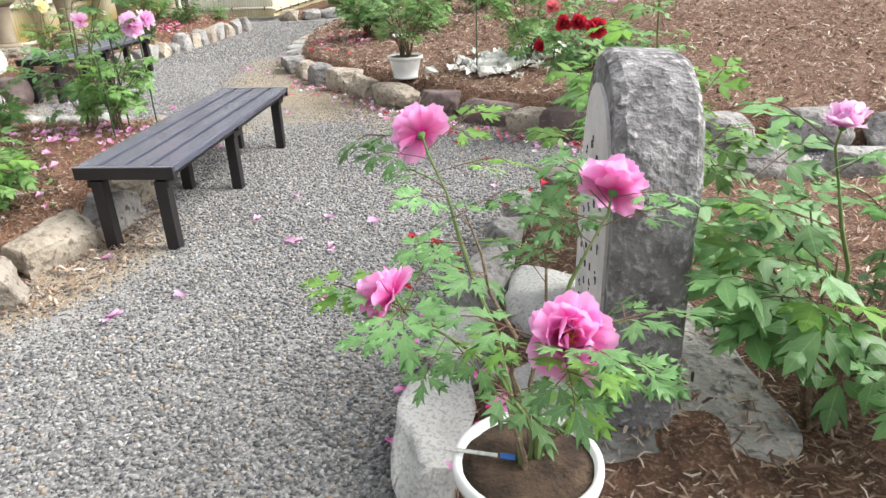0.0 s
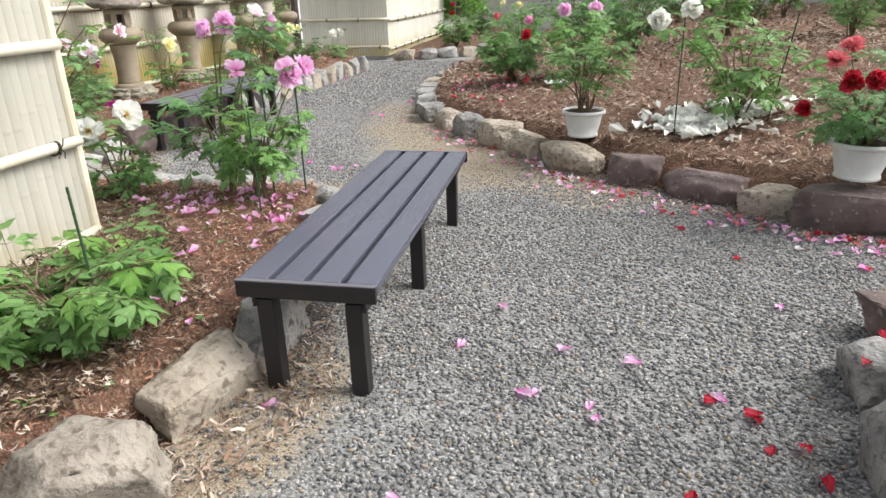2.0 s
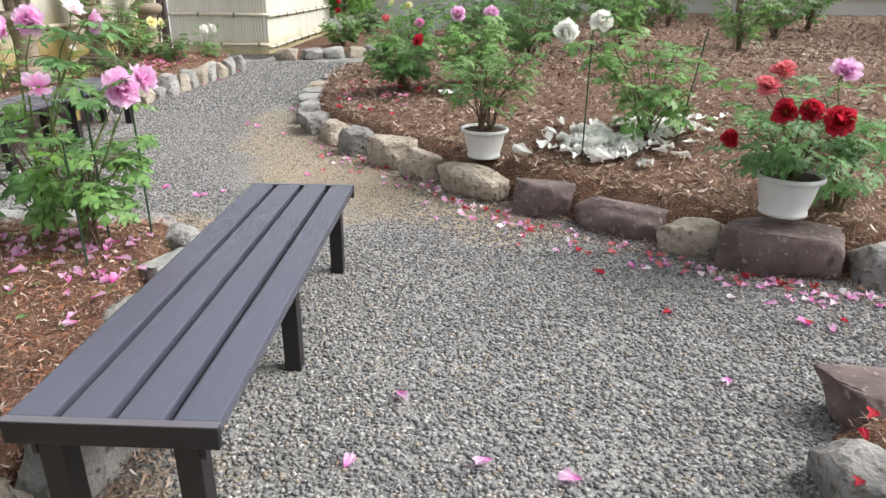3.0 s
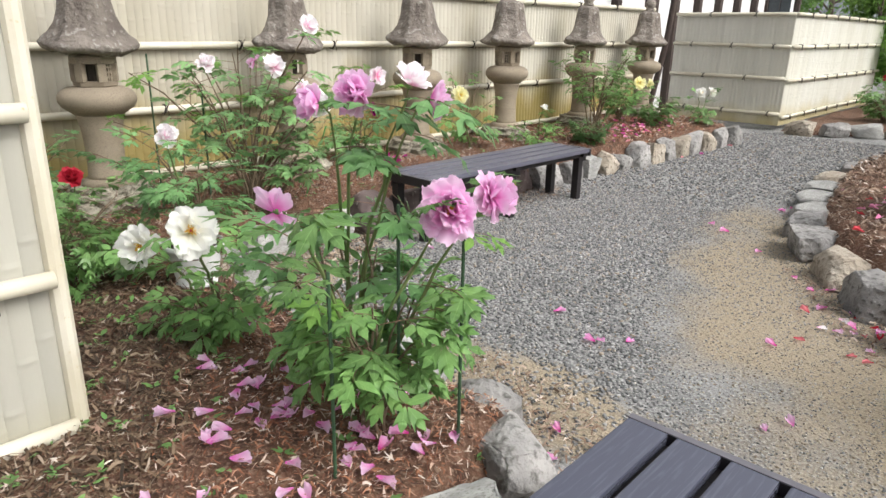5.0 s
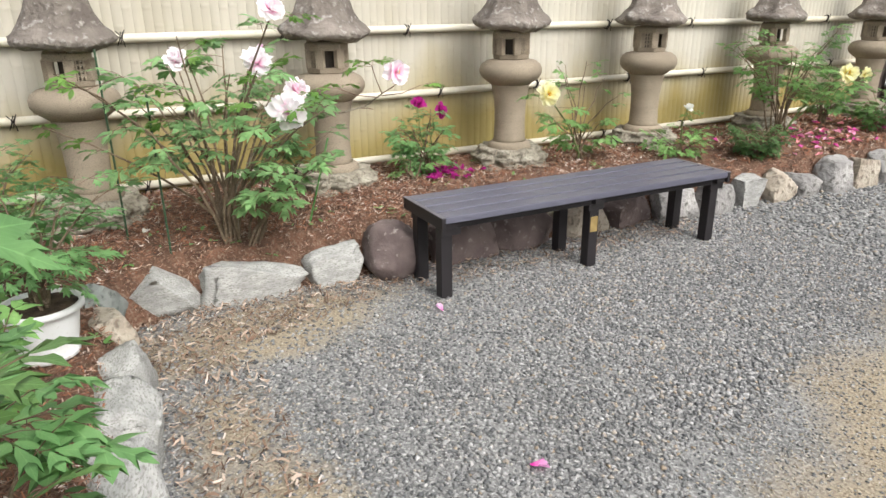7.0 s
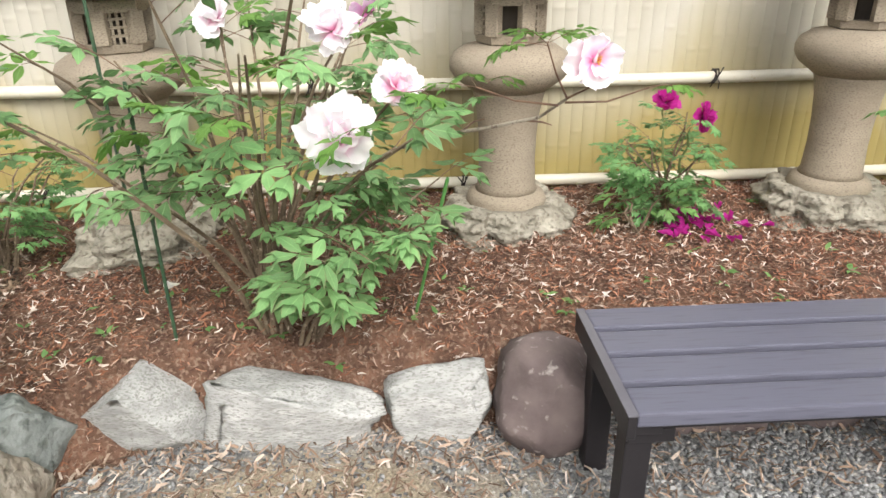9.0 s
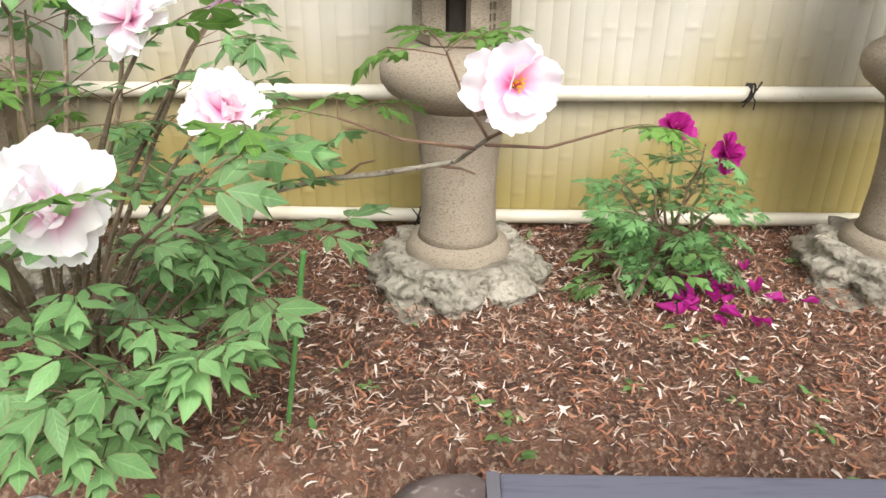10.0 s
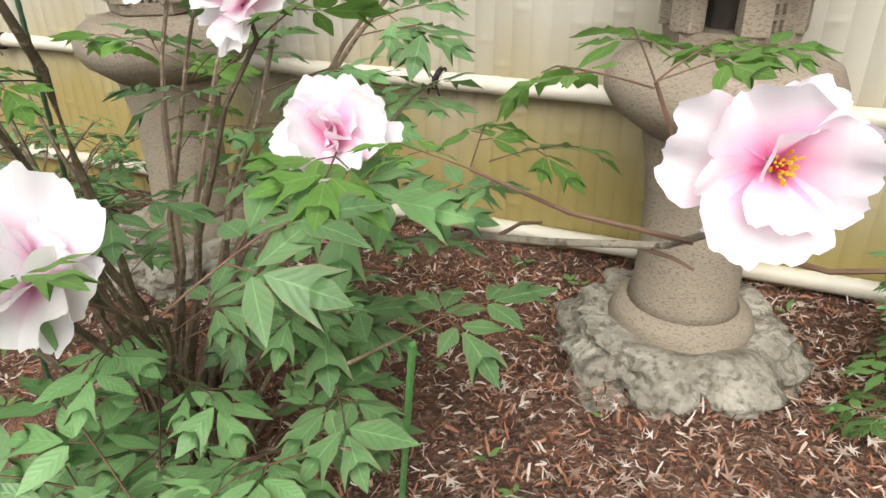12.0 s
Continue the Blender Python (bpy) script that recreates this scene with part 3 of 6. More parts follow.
# ---- benches ----
def bench(paint, w=0.485):
    """A slatted bench of four planks on six square legs."""
    top = thing("garden_bench", pose(0, 0, 0), "dark grey painted slatted wooden bench on six legs", "bench", "garden benches")
    long, h, gap, thick = 1.88, 0.433, 0.022, 0.034
    sw = (w - 3 * gap) / 4
    slat = from_bm("slat", box(sw, long - 0.044, thick, 0.006), paint)
    for i in range(4):
        part("slat", slat, parent=top, at=pose(-w / 2 + sw / 2 + i * (sw + gap), long / 2, h - thick / 2))
    for s in (-1, 1):
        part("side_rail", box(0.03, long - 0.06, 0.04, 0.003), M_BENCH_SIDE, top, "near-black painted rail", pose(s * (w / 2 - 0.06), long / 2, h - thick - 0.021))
    # near-black strips added under the gaps, standing in for the shade there
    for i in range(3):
        part("bearer", box(0.06, long - 0.06, 0.01, 0.002), M_BENCH_SIDE, top, "near-black strip added for the shade in a slat gap", pose(-w / 2 + sw + gap / 2 + i * (sw + gap), long / 2, h - thick - 0.0075))
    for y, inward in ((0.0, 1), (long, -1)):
        # the end faces turn from the light; their shade is in the colour
        part("end_rail", box(w + 0.004, 0.02, 0.058, 0.003), M_BENCH_SIDE, top, "end board, near-black with shade in its colour", pose(0, y + inward * 0.011, h - 0.033))
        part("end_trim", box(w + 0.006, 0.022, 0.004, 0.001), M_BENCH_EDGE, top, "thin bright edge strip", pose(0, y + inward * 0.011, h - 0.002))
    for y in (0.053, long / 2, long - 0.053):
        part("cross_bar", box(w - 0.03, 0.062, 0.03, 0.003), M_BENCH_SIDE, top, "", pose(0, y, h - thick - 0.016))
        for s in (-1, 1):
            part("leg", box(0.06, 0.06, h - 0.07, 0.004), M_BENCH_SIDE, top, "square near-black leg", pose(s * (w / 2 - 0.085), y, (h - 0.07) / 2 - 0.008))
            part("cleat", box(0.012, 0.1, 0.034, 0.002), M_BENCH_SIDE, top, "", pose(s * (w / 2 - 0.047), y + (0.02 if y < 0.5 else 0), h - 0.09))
    return top


b1 = bench(M_BENCH_TOP)
b1.matrix_basis = pose(-1.765, 2.81, 0, 0, 0, 0.6)
b2 = bench(M_BENCH_WORN, 0.435)
b2.matrix_basis = pose(-4.505, 6.238, 0, 0, 0, -0.5)
tagged(b2, "faded dark grey slatted bench with a brass plate", "bench", "garden benches")
part("name_plate", box(0.003, 0.046, 0.085, 0.0008), M_BRASS, b2, "small brass plate fixed to the middle leg", pose(0.1325 + 0.0315, 0.94, 0.245))


# ---- stone lanterns ----
def lantern():
    """A stone lantern: carved foot, flared shaft, rounded platform, six-sided fire box and a bell-shaped cap."""
    top = thing("stone_lantern", pose(0, 0, 0), "tall brown-grey stone garden lantern with a weathered cap", "lantern", "row of stone lanterns")
    b = bmesh.new()
    bmesh.ops.create_icosphere(b, subdivisions=5, radius=1.0)
    for v in b.verts:
        p = v.co.copy()
        a, r = math.atan2(p.y, p.x), math.hypot(p.x, p.y)
        rim = float(smooth(0.35, 0.8, r))
        k = 1 + rim * (0.2 * abs(math.sin(4 * a)) ** 0.6 - 0.1) * (1.2 - 0.6 * p.z) + 0.05 * rim * math.sin(14 * p.z) + 0.08 * noise.noise(p * 2.6) + 0.12 * rim * noise.noise(p * 6.5) + 0.07 * rim * noise.noise(p * 15)
        v.co = Vector((p.x * 0.238 * k, p.y * 0.238 * k, 0.066 + max(min(p.z * 1.2, 0.75), -0.8) * 0.096 * k))
    slab = bmesh.new()
    bmesh.ops.create_icosphere(slab, subdivisions=4, radius=1.0)
    for v in slab.verts:
        p = v.co * 1.45
        p = Vector((max(min(p.x, 1), -1), max(min(p.y, 1), -1), max(min(p.z, 1), -1)))
        k = 1 + 0.16 * noise.noise(p * 1.7 + Vector((7, 1, 3))) + 0.11 * noise.noise(p * 4.2) + 0.05 * noise.noise(p * 11)
        v.co = Vector((p.x * 0.235 * k, p.y * 0.235 * k, -0.012 + p.z * 0.05 * k))
    part("plinth", from_bm("plinth", slab, M_LANTERN_FOOT, True), parent=top, label="ragged pale plinth stone sunk in the mulch")
    part("carved_foot", from_bm("carved_foot", b, M_LANTERN_FOOT, True), parent=top, label="pale lichen-covered carved foot stone")
    part("ring", from_bm("ring", lathe([(0.115, 0.1), (0.15, 0.11), (0.158, 0.14), (0.148, 0.165), (0.128, 0.18)], 32, 0.02), M_LANTERN, True), parent=top)
    part("shaft", from_bm("shaft", lathe([(0.122, 0.175), (0.113, 0.2), (0.108, 0.3), (0.11, 0.4), (0.118, 0.48), (0.132, 0.55), (0.138, 0.57)], 32, 0.012, 3), M_LANTERN, True), parent=top)
    part("platform", from_bm("platform", lathe([(0.138, 0.565), (0.165, 0.585), (0.2, 0.61), (0.218, 0.64), (0.218, 0.67), (0.203, 0.7), (0.17, 0.722), (0.13, 0.73)], 36, 0.015, 5, 0), M_LANTERN, True), parent=top)
    # fire box: floor, six corner piers, lintel, and lattices in alternate sides
    fb = part("fire_box", lathe([(0.11, 0.728), (0.122, 0.735), (0.126, 0.762)], 24, 0.0, 0, 6), M_LANTERN, top)
    part("lintel", lathe([(0.13, 0.862), (0.13, 0.9), (0.115, 0.914)], 24, 0.0, 0, 6), M_LANTERN, fb)
    # dark drum added in the open box to stand in for its inner shade
    part("core", lathe([(0.05, 0.75), (0.05, 0.88)], 12), M_DARK_HOLLOW, fb)
    pier = from_bm("pier", box(0.036, 0.05, 0.11, 0.004), M_LANTERN)
    bar = from_bm("bar", box(0.008, 0.009, 0.106, 0.001), M_LANTERN)
    cross = from_bm("bar", box(0.008, 0.09, 0.009, 0.001), M_LANTERN)
    for i in range(6):
        a = radians(60 * i)
        part("pier", pier, parent=fb, at=pose(0.11 * math.cos(a), 0.11 * math.sin(a), 0.815, 0, 0, 60 * i))
        if i % 2 == 0:
            c = a + radians(30)
            at = pose(0.096 * math.cos(c), 0.096 * math.sin(c), 0.815, 0, 0, 60 * i + 30)
            for k in (-1, 0, 1):
                part("bar", bar, parent=fb, at=at @ pose(0, k * 0.02, 0))
                part("bar", cross, parent=fb, at=at @ pose(0.001, 0, k * 0.027))
    b = lathe([(0.12, 0.915), (0.215, 0.925), (0.272, 0.945), (0.285, 0.965), (0.262, 0.985), (0.215, 1.02), (0.18, 1.08), (0.16, 1.16), (0.145, 1.24), (0.128, 1.3), (0.09, 1.335)], 56, 0.07, 9, 6)
    for v in b.verts:
        p = v.co.copy()
        v.co += v.co.normalized() * (0.014 * noise.noise(p * 34) + 0.02 * noise.noise(p * 15) + 0.024 * noise.noise(p * 6))
    part("cap", from_bm("cap", b, M_LANTERN_ROOF, True), parent=top, label="rough weathered bell-shaped cap stone")
    part("finial", from_bm("finial", lathe([(0.05, 1.33), (0.062, 1.35), (0.05, 1.375), (0.065, 1.4), (0.072, 1.43), (0.05, 1.47), (0.012, 1.5)], 20, 0.03), M_LANTERN_ROOF, True), parent=top)
    return top


LANTERNS = [(-5.72, 4.83, 0.0, 1.0), (-5.72, 6.21, 20.0, 1.0), (-5.75, 7.55, -12.0, 1.03), (-5.78, 8.86, 33.0, 1.03), (-5.8, 10.33, 6.0, 1.03), (-5.82, 11.85, 15.0, 1.02)]
first = lantern()
for i, (x, y, yaw, s) in enumerate(LANTERNS):
    at = pose(x, y, 0.25, 0, 0, yaw)
    if i == 0:
        first.matrix_basis = at
    else:
        copy_thing(first, at).scale = (1.0, 1.0, s)


# ---- bamboo fences ----
def cane_mesh(name, width, z0, z1, material, gap, start):
    """A half-round moulded cane with raised joints."""
    zs, z = [(z0, 1.0)], z0 + start
    while z < z1 - 0.03:
        zs += [(z - 0.035, 1.0), (z - 0.02, 1.0), (z - 0.012, 0.97), (z - 0.004, 1.5), (z + 0.004, 1.5), (z + 0.012, 0.97), (z + 0.02, 1.0), (z + 0.035, 1.0)]
        z += gap
    zs.append((z1, 1.0))
    arc = [radians(a) for a in (-88, -45, 0, 45, 88)]
    verts = [(math.cos(a) * 0.007 * k, math.sin(a) * width / 2, h) for h, k in zs for a in arc]
    faces = [(r * 5 + c, r * 5 + c + 1, r * 5 + c + 6, r * 5 + c + 5) for r in range(len(zs) - 1) for c in range(4)]
    return mesh_of(name, verts, faces, material, True)


def knot_mesh():
    b = bmesh.new()
    for k in (-0.006, 0.006):
        pts = [(0.026 + 0.031 * math.cos(a), k + 0.01 * math.sin(a), 0.031 * math.sin(a)) for a in [i * math.pi / 6 for i in range(13)]]
        tube(pts, 0.0035, 5, b)
    tube([(0.058, 0, 0), (0.066, 0.01, 0.018), (0.062, 0.024, 0.044)], 0.003, 4, b)
    tube([(0.058, 0, 0), (0.068, -0.008, 0.02), (0.06, -0.026, 0.04)], 0.003, 4, b)
    tube([(0.058, 0, 0), (0.066, 0.012, -0.02), (0.056, 0.016, -0.05)], 0.003, 4, b)
    tube([(0.058, 0, 0), (0.066, -0.014, -0.018), (0.056, -0.022, -0.042)], 0.003, 4, b)
    return from_bm("knot", b, M_TWINE)


KNOT = knot_mesh()


def rail_mesh(long, radius, seed):
    """A bamboo pole along y with joints and a slight bow."""
    pts, radii, y = [], [], 0.0
    joints = [0.23 + 0.34 * k for k in range(int(long / 0.34) + 1)]
    marks = sorted({0.0, long} | {v for j in joints if j < long - 0.03 for v in (j - 0.01, j, j + 0.01)})
    for y in marks:
        pts.append((0.004 * math.sin(y * 1.3 + seed), y, 0.006 * math.sin(y * 0.9 + seed * 2)))
        radii.append(radius * (1.1 if any(abs(y - j) < 0.002 for j in joints) else 1.0))
    return from_bm("rail", tube(pts, radii, 10), M_RAIL, True)


def fence(at, long, z0, z1, rails, material, label, seed, width=0.055, knots=0.62):
    """A screen of canes along local y, facing local +x, with tied bamboo rails."""
    top = thing("bamboo_fence", at, label, "fence", kind="structure")
    kinds = [cane_mesh("cane", width * 1.07, z0, z1, material, g_, s_) for g_, s_ in ((0.29, 0.1), (0.29, 0.19), (0.3, 0.26), (0.28, 0.05), (0.3, 0.14))]
    part("backing", box(0.02, long, z1 - z0, 0.002), material, top, "", pose(-0.012, long / 2, (z0 + z1) / 2))
    rnd = random.Random(seed)
    for i in range(int(long / width)):
        part("cane", rnd.choice(kinds), parent=top, at=pose(rnd.uniform(-0.0012, 0.0012), (i + 0.5) * width, rnd.uniform(-0.004, 0.004)))
    for k, z in enumerate(rails):
        r = part("rail", rail_mesh(long, 0.026, seed + k), parent=top, label="cream bamboo rail", at=pose(0.036, 0, z))
        y = 0.3 + 0.25 * (k % 2)
        while y < long - 0.05:
            part("knot", KNOT, parent=r, label="knot of black twine", at=pose(-0.026, y, 0))
            y += knots + rnd.uniform(-0.06, 0.06)
    return top


fence(pose(-6.2, 3.0, 0), 9.65, 0.2, 1.66, (0.31, 0.765, 1.2, 1.655), M_SCREEN, "weathered cream bamboo-pattern fence stained yellow near the soil", 3, knots=0.9)
near = fence(pose(-3.37, 0.6, 0), 3.2, 0.1, 1.62, (0.2, 0.66, 1.125, 1.6), M_SCREEN_NEW, "pale cream bamboo-pattern screen ending above the bed", 8)
part("end_pole", tube([(0.0, 3.215, 0.06), (0.0, 3.215, 1.64)], 0.027, 10), M_RAIL, near, "cream bamboo end pole")
fence(pose(-6.4, 13.9, 0, 0, 0, -90), 1.75, 0.08, 1.66, (0.25, 0.745, 1.2, 1.64), M_SCREEN_FAR, "cream bamboo-pattern fence of a corner enclosure", 21)
fence(pose(-4.66, 13.9, 0), 5.4, 0.08, 1.66, (0.2, 0.72, 1.2, 1.64), M_SCREEN_FAR, "cream bamboo-pattern fence of a corner enclosure beside a bed", 25)


# ---- background: building, wall, house, trees ----
def building():
    top = thing("white_building", pose(-6.95, 12.0, 0), "white plastered building with dark timber posts", "building")
    part("wall", box(0.15, 12.0, 3.6, 0.01), M_PLASTER, top, "white plaster wall", pose(-0.08, 3.2, 1.8))
    part("end_wall", box(4.0, 0.15, 3.6, 0.01), M_PLASTER, top, "", pose(-2.2, 9.3, 1.8))
    part("eaves", box(1.6, 13.0, 0.12, 0.02), M_TIMBER, top, "", pose(-0.3, 3.2, 3.66))
    for y in (-1.6, 0.85, 1.9, 2.8, 3.7, 4.6, 5.5, 6.4, 9.1):
        part("post", box(0.14, 0.13, 3.6, 0.008), M_TIMBER, top, "dark timber post", pose(0.04, y, 1.8))
    part("sill_beam", box(0.1, 4.2, 0.12, 0.006), M_TIMBER, top, "", pose(0.05, -0.6, 2.15))
    win = part("window", box(0.06, 1.5, 1.1, 0.005), M_TIMBER, top, "dark framed window", pose(0.02, 7.9, 2.2))
    for k in (-0.37, 0.37):
        part("pane", box(0.02, 0.66, 0.98, 0.002), M_GLASS_DARK, win, "", pose(0.035, k, 0))
    return top


building()
post = thing("timber_post", pose(-6.33, 12.9, 0), "dark timber post beside the end of the fence", "post")
part("shaft", box(0.13, 0.13, 2.7, 0.008), M_TIMBER, post, "", pose(0, 0, 1.35))
part("brace", tube([(0.08, 0.02, 0.1), (0.22, 0.1, 1.2), (0.3, 0.2, 2.6)], 0.045, 8), M_TIMBER, post, "leaning dark pole", pose(0, 0, 0))


def garden_wall():
    top = thing("garden_wall", pose(-4.4, 21.6, 0), "pale plaster garden wall with dark tiled coping", "wall", kind="structure")
    part("wall", box(22, 0.3, 1.15, 0.01), M_PLASTER, top, "", pose(11, 0, 0.5))
    part("coping", box(22, 0.62, 0.1, 0.02), M_ROOF_TILE, top, "dark tiled coping", pose(11, 0, 1.09))
    part("ridge", tube([(0, 0, 1.37), (22, 0, 1.37)], 0.1, 10), M_ROOF_TILE, top, "")
    tile = from_bm("tile", tube([(0, -0.36, 1.12), (0, 0.0, 1.32)], 0.075, 8), M_ROOF_TILE)
    for i in range(100):
        part("tile", tile, parent=top, at=pose(0.1 + 0.22 * i, 0, 0))
    return top


garden_wall()


def far_house(x, y, label):
    top = thing("house", pose(x, y, 0), label, "house")
    part("wall", box(7, 5, 2.2, 0.02), M_RENDER, top, "grey rendered wall", pose(0, 0, 1.1))
    b = bmesh.new()
    pts = [(-4, -3.2, 1.9), (4, -3.2, 1.9), (4, 3.2, 1.9), (-4, 3.2, 1.9), (-3.6, 0, 3.7), (3.6, 0, 3.7)]
    v = [b.verts.new(p) for p in pts]
    for f in ((0, 1, 5, 4), (2, 3, 4, 5), (1, 2, 5), (3, 0, 4), (3, 2, 1, 0)):
        b.faces.new([v[i] for i in f])
    roof = part("roof", b, M_ROOF_TILE, top, "blue-grey tiled roof")
    part("ridge", tube([(-3.7, 0, 3.74), (3.7, 0, 3.74)], 0.14, 8), M_ROOF_TILE, roof)
    for k in range(26):
        part("rib_tile", tube([(-3.8 + 0.3 * k, -3.2, 1.96), (-3.4 + 0.27 * k, -0.1, 3.7)], 0.06, 6), M_ROOF_TILE, roof)
    return top


far_house(-6.7, 33.0, "distant grey house with a blue-grey tiled roof")
far_house(-0.8, 34.0, "distant house with a grey tiled roof").scale = (1.0, 1.0, 1.7)


# ---- leaves, petals and flowers ----
def leaf_material(name, dark, light, tint=None, glow=0.4):
    """A leaf with a pale midrib, slanting side veins and, where asked for, a reddish margin."""
    m = mat(name, dark, light, 9.0, 0.42, 0.0, 45.0, spec=0.5, vary=0.3, through_light=glow)
    n, l = m.node_tree.nodes, m.node_tree.links
    bsdf = n["Principled BSDF"]
    old = bsdf.inputs["Base Color"].links[0].from_socket
    targets = [k.to_socket for k in old.links]
    at = n.new("ShaderNodeAttribute")
    at.attribute_name = "leaf_xy"
    sep = n.new("ShaderNodeSeparateXYZ")
    l.new(at.outputs["Vector"], sep.inputs[0])

    def calc(op, a, b, c=0.0):
        q = n.new("ShaderNodeMath")
        q.operation = op
        for i, v in enumerate((a, b, c)):
            if isinstance(v, (int, float)):
                q.inputs[i].default_value = v
            else:
                l.new(v, q.inputs[i])
        return q.outputs[0]

    def ramp(v, lo, hi, top):
        q = n.new("ShaderNodeMapRange")
        q.interpolation_type = "SMOOTHSTEP"
        q.inputs["From Min"].default_value, q.inputs["From Max"].default_value, q.inputs["To Max"].default_value = lo, hi, top
        l.new(v, q.inputs["Value"])
        return q.outputs[0]

    def blend(fac, a, colour):
        q = n.new("ShaderNodeMix")
        q.data_type = "RGBA"
        l.new(fac, q.inputs["Factor"])
        l.new(a, q.inputs[6])
        q.inputs[7].default_value = rgba(colour)
        return q.outputs[2]

    side = calc("SINE", calc("MULTIPLY", calc("MULTIPLY_ADD", sep.outputs[0], -1.3, sep.outputs[1]), 44.0), 0.0)
    rib = calc("MULTIPLY", ramp(sep.outputs[2], 0.1, 0.0, 0.35), ramp(sep.outputs[1], 0.0, 0.02, 1.0))
    colour = blend(rib, old, [min(1.0, 1.5 * v + 0.03) for v in light])
    colour = blend(calc("MULTIPLY", ramp(side, 0.8, 1.0, 0.12), ramp(sep.outputs[2], 0.0, 0.1, 1.0)), colour, [1.25 * v for v in light])
    if tint:
        colour = blend(ramp(sep.outputs[2], 0.78, 1.0, 0.6), colour, tint)
    for t in targets:
        l.new(colour, t)
    bp = n.new("ShaderNodeBump")
    bp.inputs["Strength"].default_value, bp.inputs["Distance"].default_value = 0.22, 0.0008
    l.new(calc("ADD", side, calc("MULTIPLY", rib, -3.0)), bp.inputs["Height"])
    l.new(bp.outputs[0], bsdf.inputs["Normal"])
    return m


M_LEAF = leaf_material("peony_leaf_green", (0.125, 0.26, 0.075), (0.225, 0.4, 0.125))
M_LEAF_BLUE = leaf_material("peony_leaf_blue_green", (0.115, 0.255, 0.088), (0.205, 0.385, 0.145))
M_LEAF_YOUNG = leaf_material("young_yellow_green_leaf", (0.15, 0.31, 0.06), (0.24, 0.43, 0.1), None, 0.5)
M_LEAF_RED = leaf_material("peony_leaf_red_edged", (0.155, 0.315, 0.115), (0.275, 0.47, 0.195), (0.3, 0.25, 0.14), 0.42)
M_LEAF_DARK = leaf_material("dark_shrub_leaf", (0.085, 0.185, 0.055), (0.15, 0.285, 0.09))
M_TREE_LEAF = mat("tree_leaf", (0.1, 0.2, 0.04), (0.2, 0.34, 0.07), 1.5, 0.55, 0.0, 30.0, island=0.35, through_light=0.35)
M_STALK = mat("red_brown_stalk", (0.12, 0.07, 0.05), (0.2, 0.12, 0.075), 20.0, 0.6, 0.2, 90.0)
M_STEM = mat("woody_stem", (0.1, 0.07, 0.045), (0.2, 0.15, 0.1), 14.0, 0.85, 0.6, 80.0, (0.28, 0.22, 0.16), 0.62)
M_LIMB = mat("grey_dry_branch", (0.2, 0.165, 0.125), (0.32, 0.28, 0.22), 14.0, 0.9, 0.6, 80.0, (0.13, 0.1, 0.075), 0.6)
M_GREEN_STEM = mat("green_flower_stem", (0.1, 0.16, 0.05), (0.17, 0.2, 0.08), 14.0, 0.6, 0.2, 80.0)
M_STAKE = mat("green_coated_stake", (0.025, 0.06, 0.03), (0.045, 0.09, 0.045), 10.0, 0.45, 0.3, 160.0, spec=0.4)
M_STAMEN = mat("yellow_stamen", (0.75, 0.45, 0.04), (0.85, 0.6, 0.08), 30.0, 0.7, 0.0, through_light=0.2)
M_CARPEL = mat("crimson_carpel", (0.4, 0.02, 0.07), (0.55, 0.04, 0.1), 30.0, 0.6, 0.0)


def petal_material(name, edge, base, glow=0.5, reach=0.06):
    """A petal that is deepest at its base, with fine veins."""
    m = mat(name, edge, edge, 5.0, 0.55, 0.15, 60.0, vary=0.06, spec=0.25, through_light=glow, stretch=(3, 0.5, 1), dist=0.003)
    n, l = m.node_tree.nodes, m.node_tree.links
    ramp = next(q for q in n if q.bl_idname == "ShaderNodeValToRGB")
    targets = [k.to_socket for k in ramp.outputs[0].links]
    co = n.new("ShaderNodeTexCoord").outputs["Object"]
    sep = n.new("ShaderNodeSeparateXYZ")
    l.new(co, sep.inputs[0])
    nz = n.new("ShaderNodeTexNoise")
    nz.inputs["Scale"].default_value = 25
    l.new(co, nz.inputs["Vector"])
    mr = n.new("ShaderNodeMapRange")
    mr.inputs["From Min"].default_value, mr.inputs["From Max"].default_value = 0.008, reach
    l.new(sep.outputs[1], mr.inputs["Value"])
    ad = n.new("ShaderNodeMath")
    ad.operation = "MULTIPLY_ADD"
    l.new(nz.outputs[0], ad.inputs[0])
    ad.inputs[1].default_value = 0.5
    l.new(mr.outputs[0], ad.inputs[2])
    sub = n.new("ShaderNodeMath")
    sub.operation, sub.use_clamp = "SUBTRACT", True
    l.new(ad.outputs[0], sub.inputs[0])
    sub.inputs[1].default_value = 0.25
    mix = n.new("ShaderNodeMix")
    mix.data_type = "RGBA"
    l.new(sub.outputs[0], mix.inputs["Factor"])
    mix.inputs[6].default_value, mix.inputs[7].default_value = rgba(base), rgba(edge)
    for t in targets:
        l.new(mix.outputs[2], t)
    return m


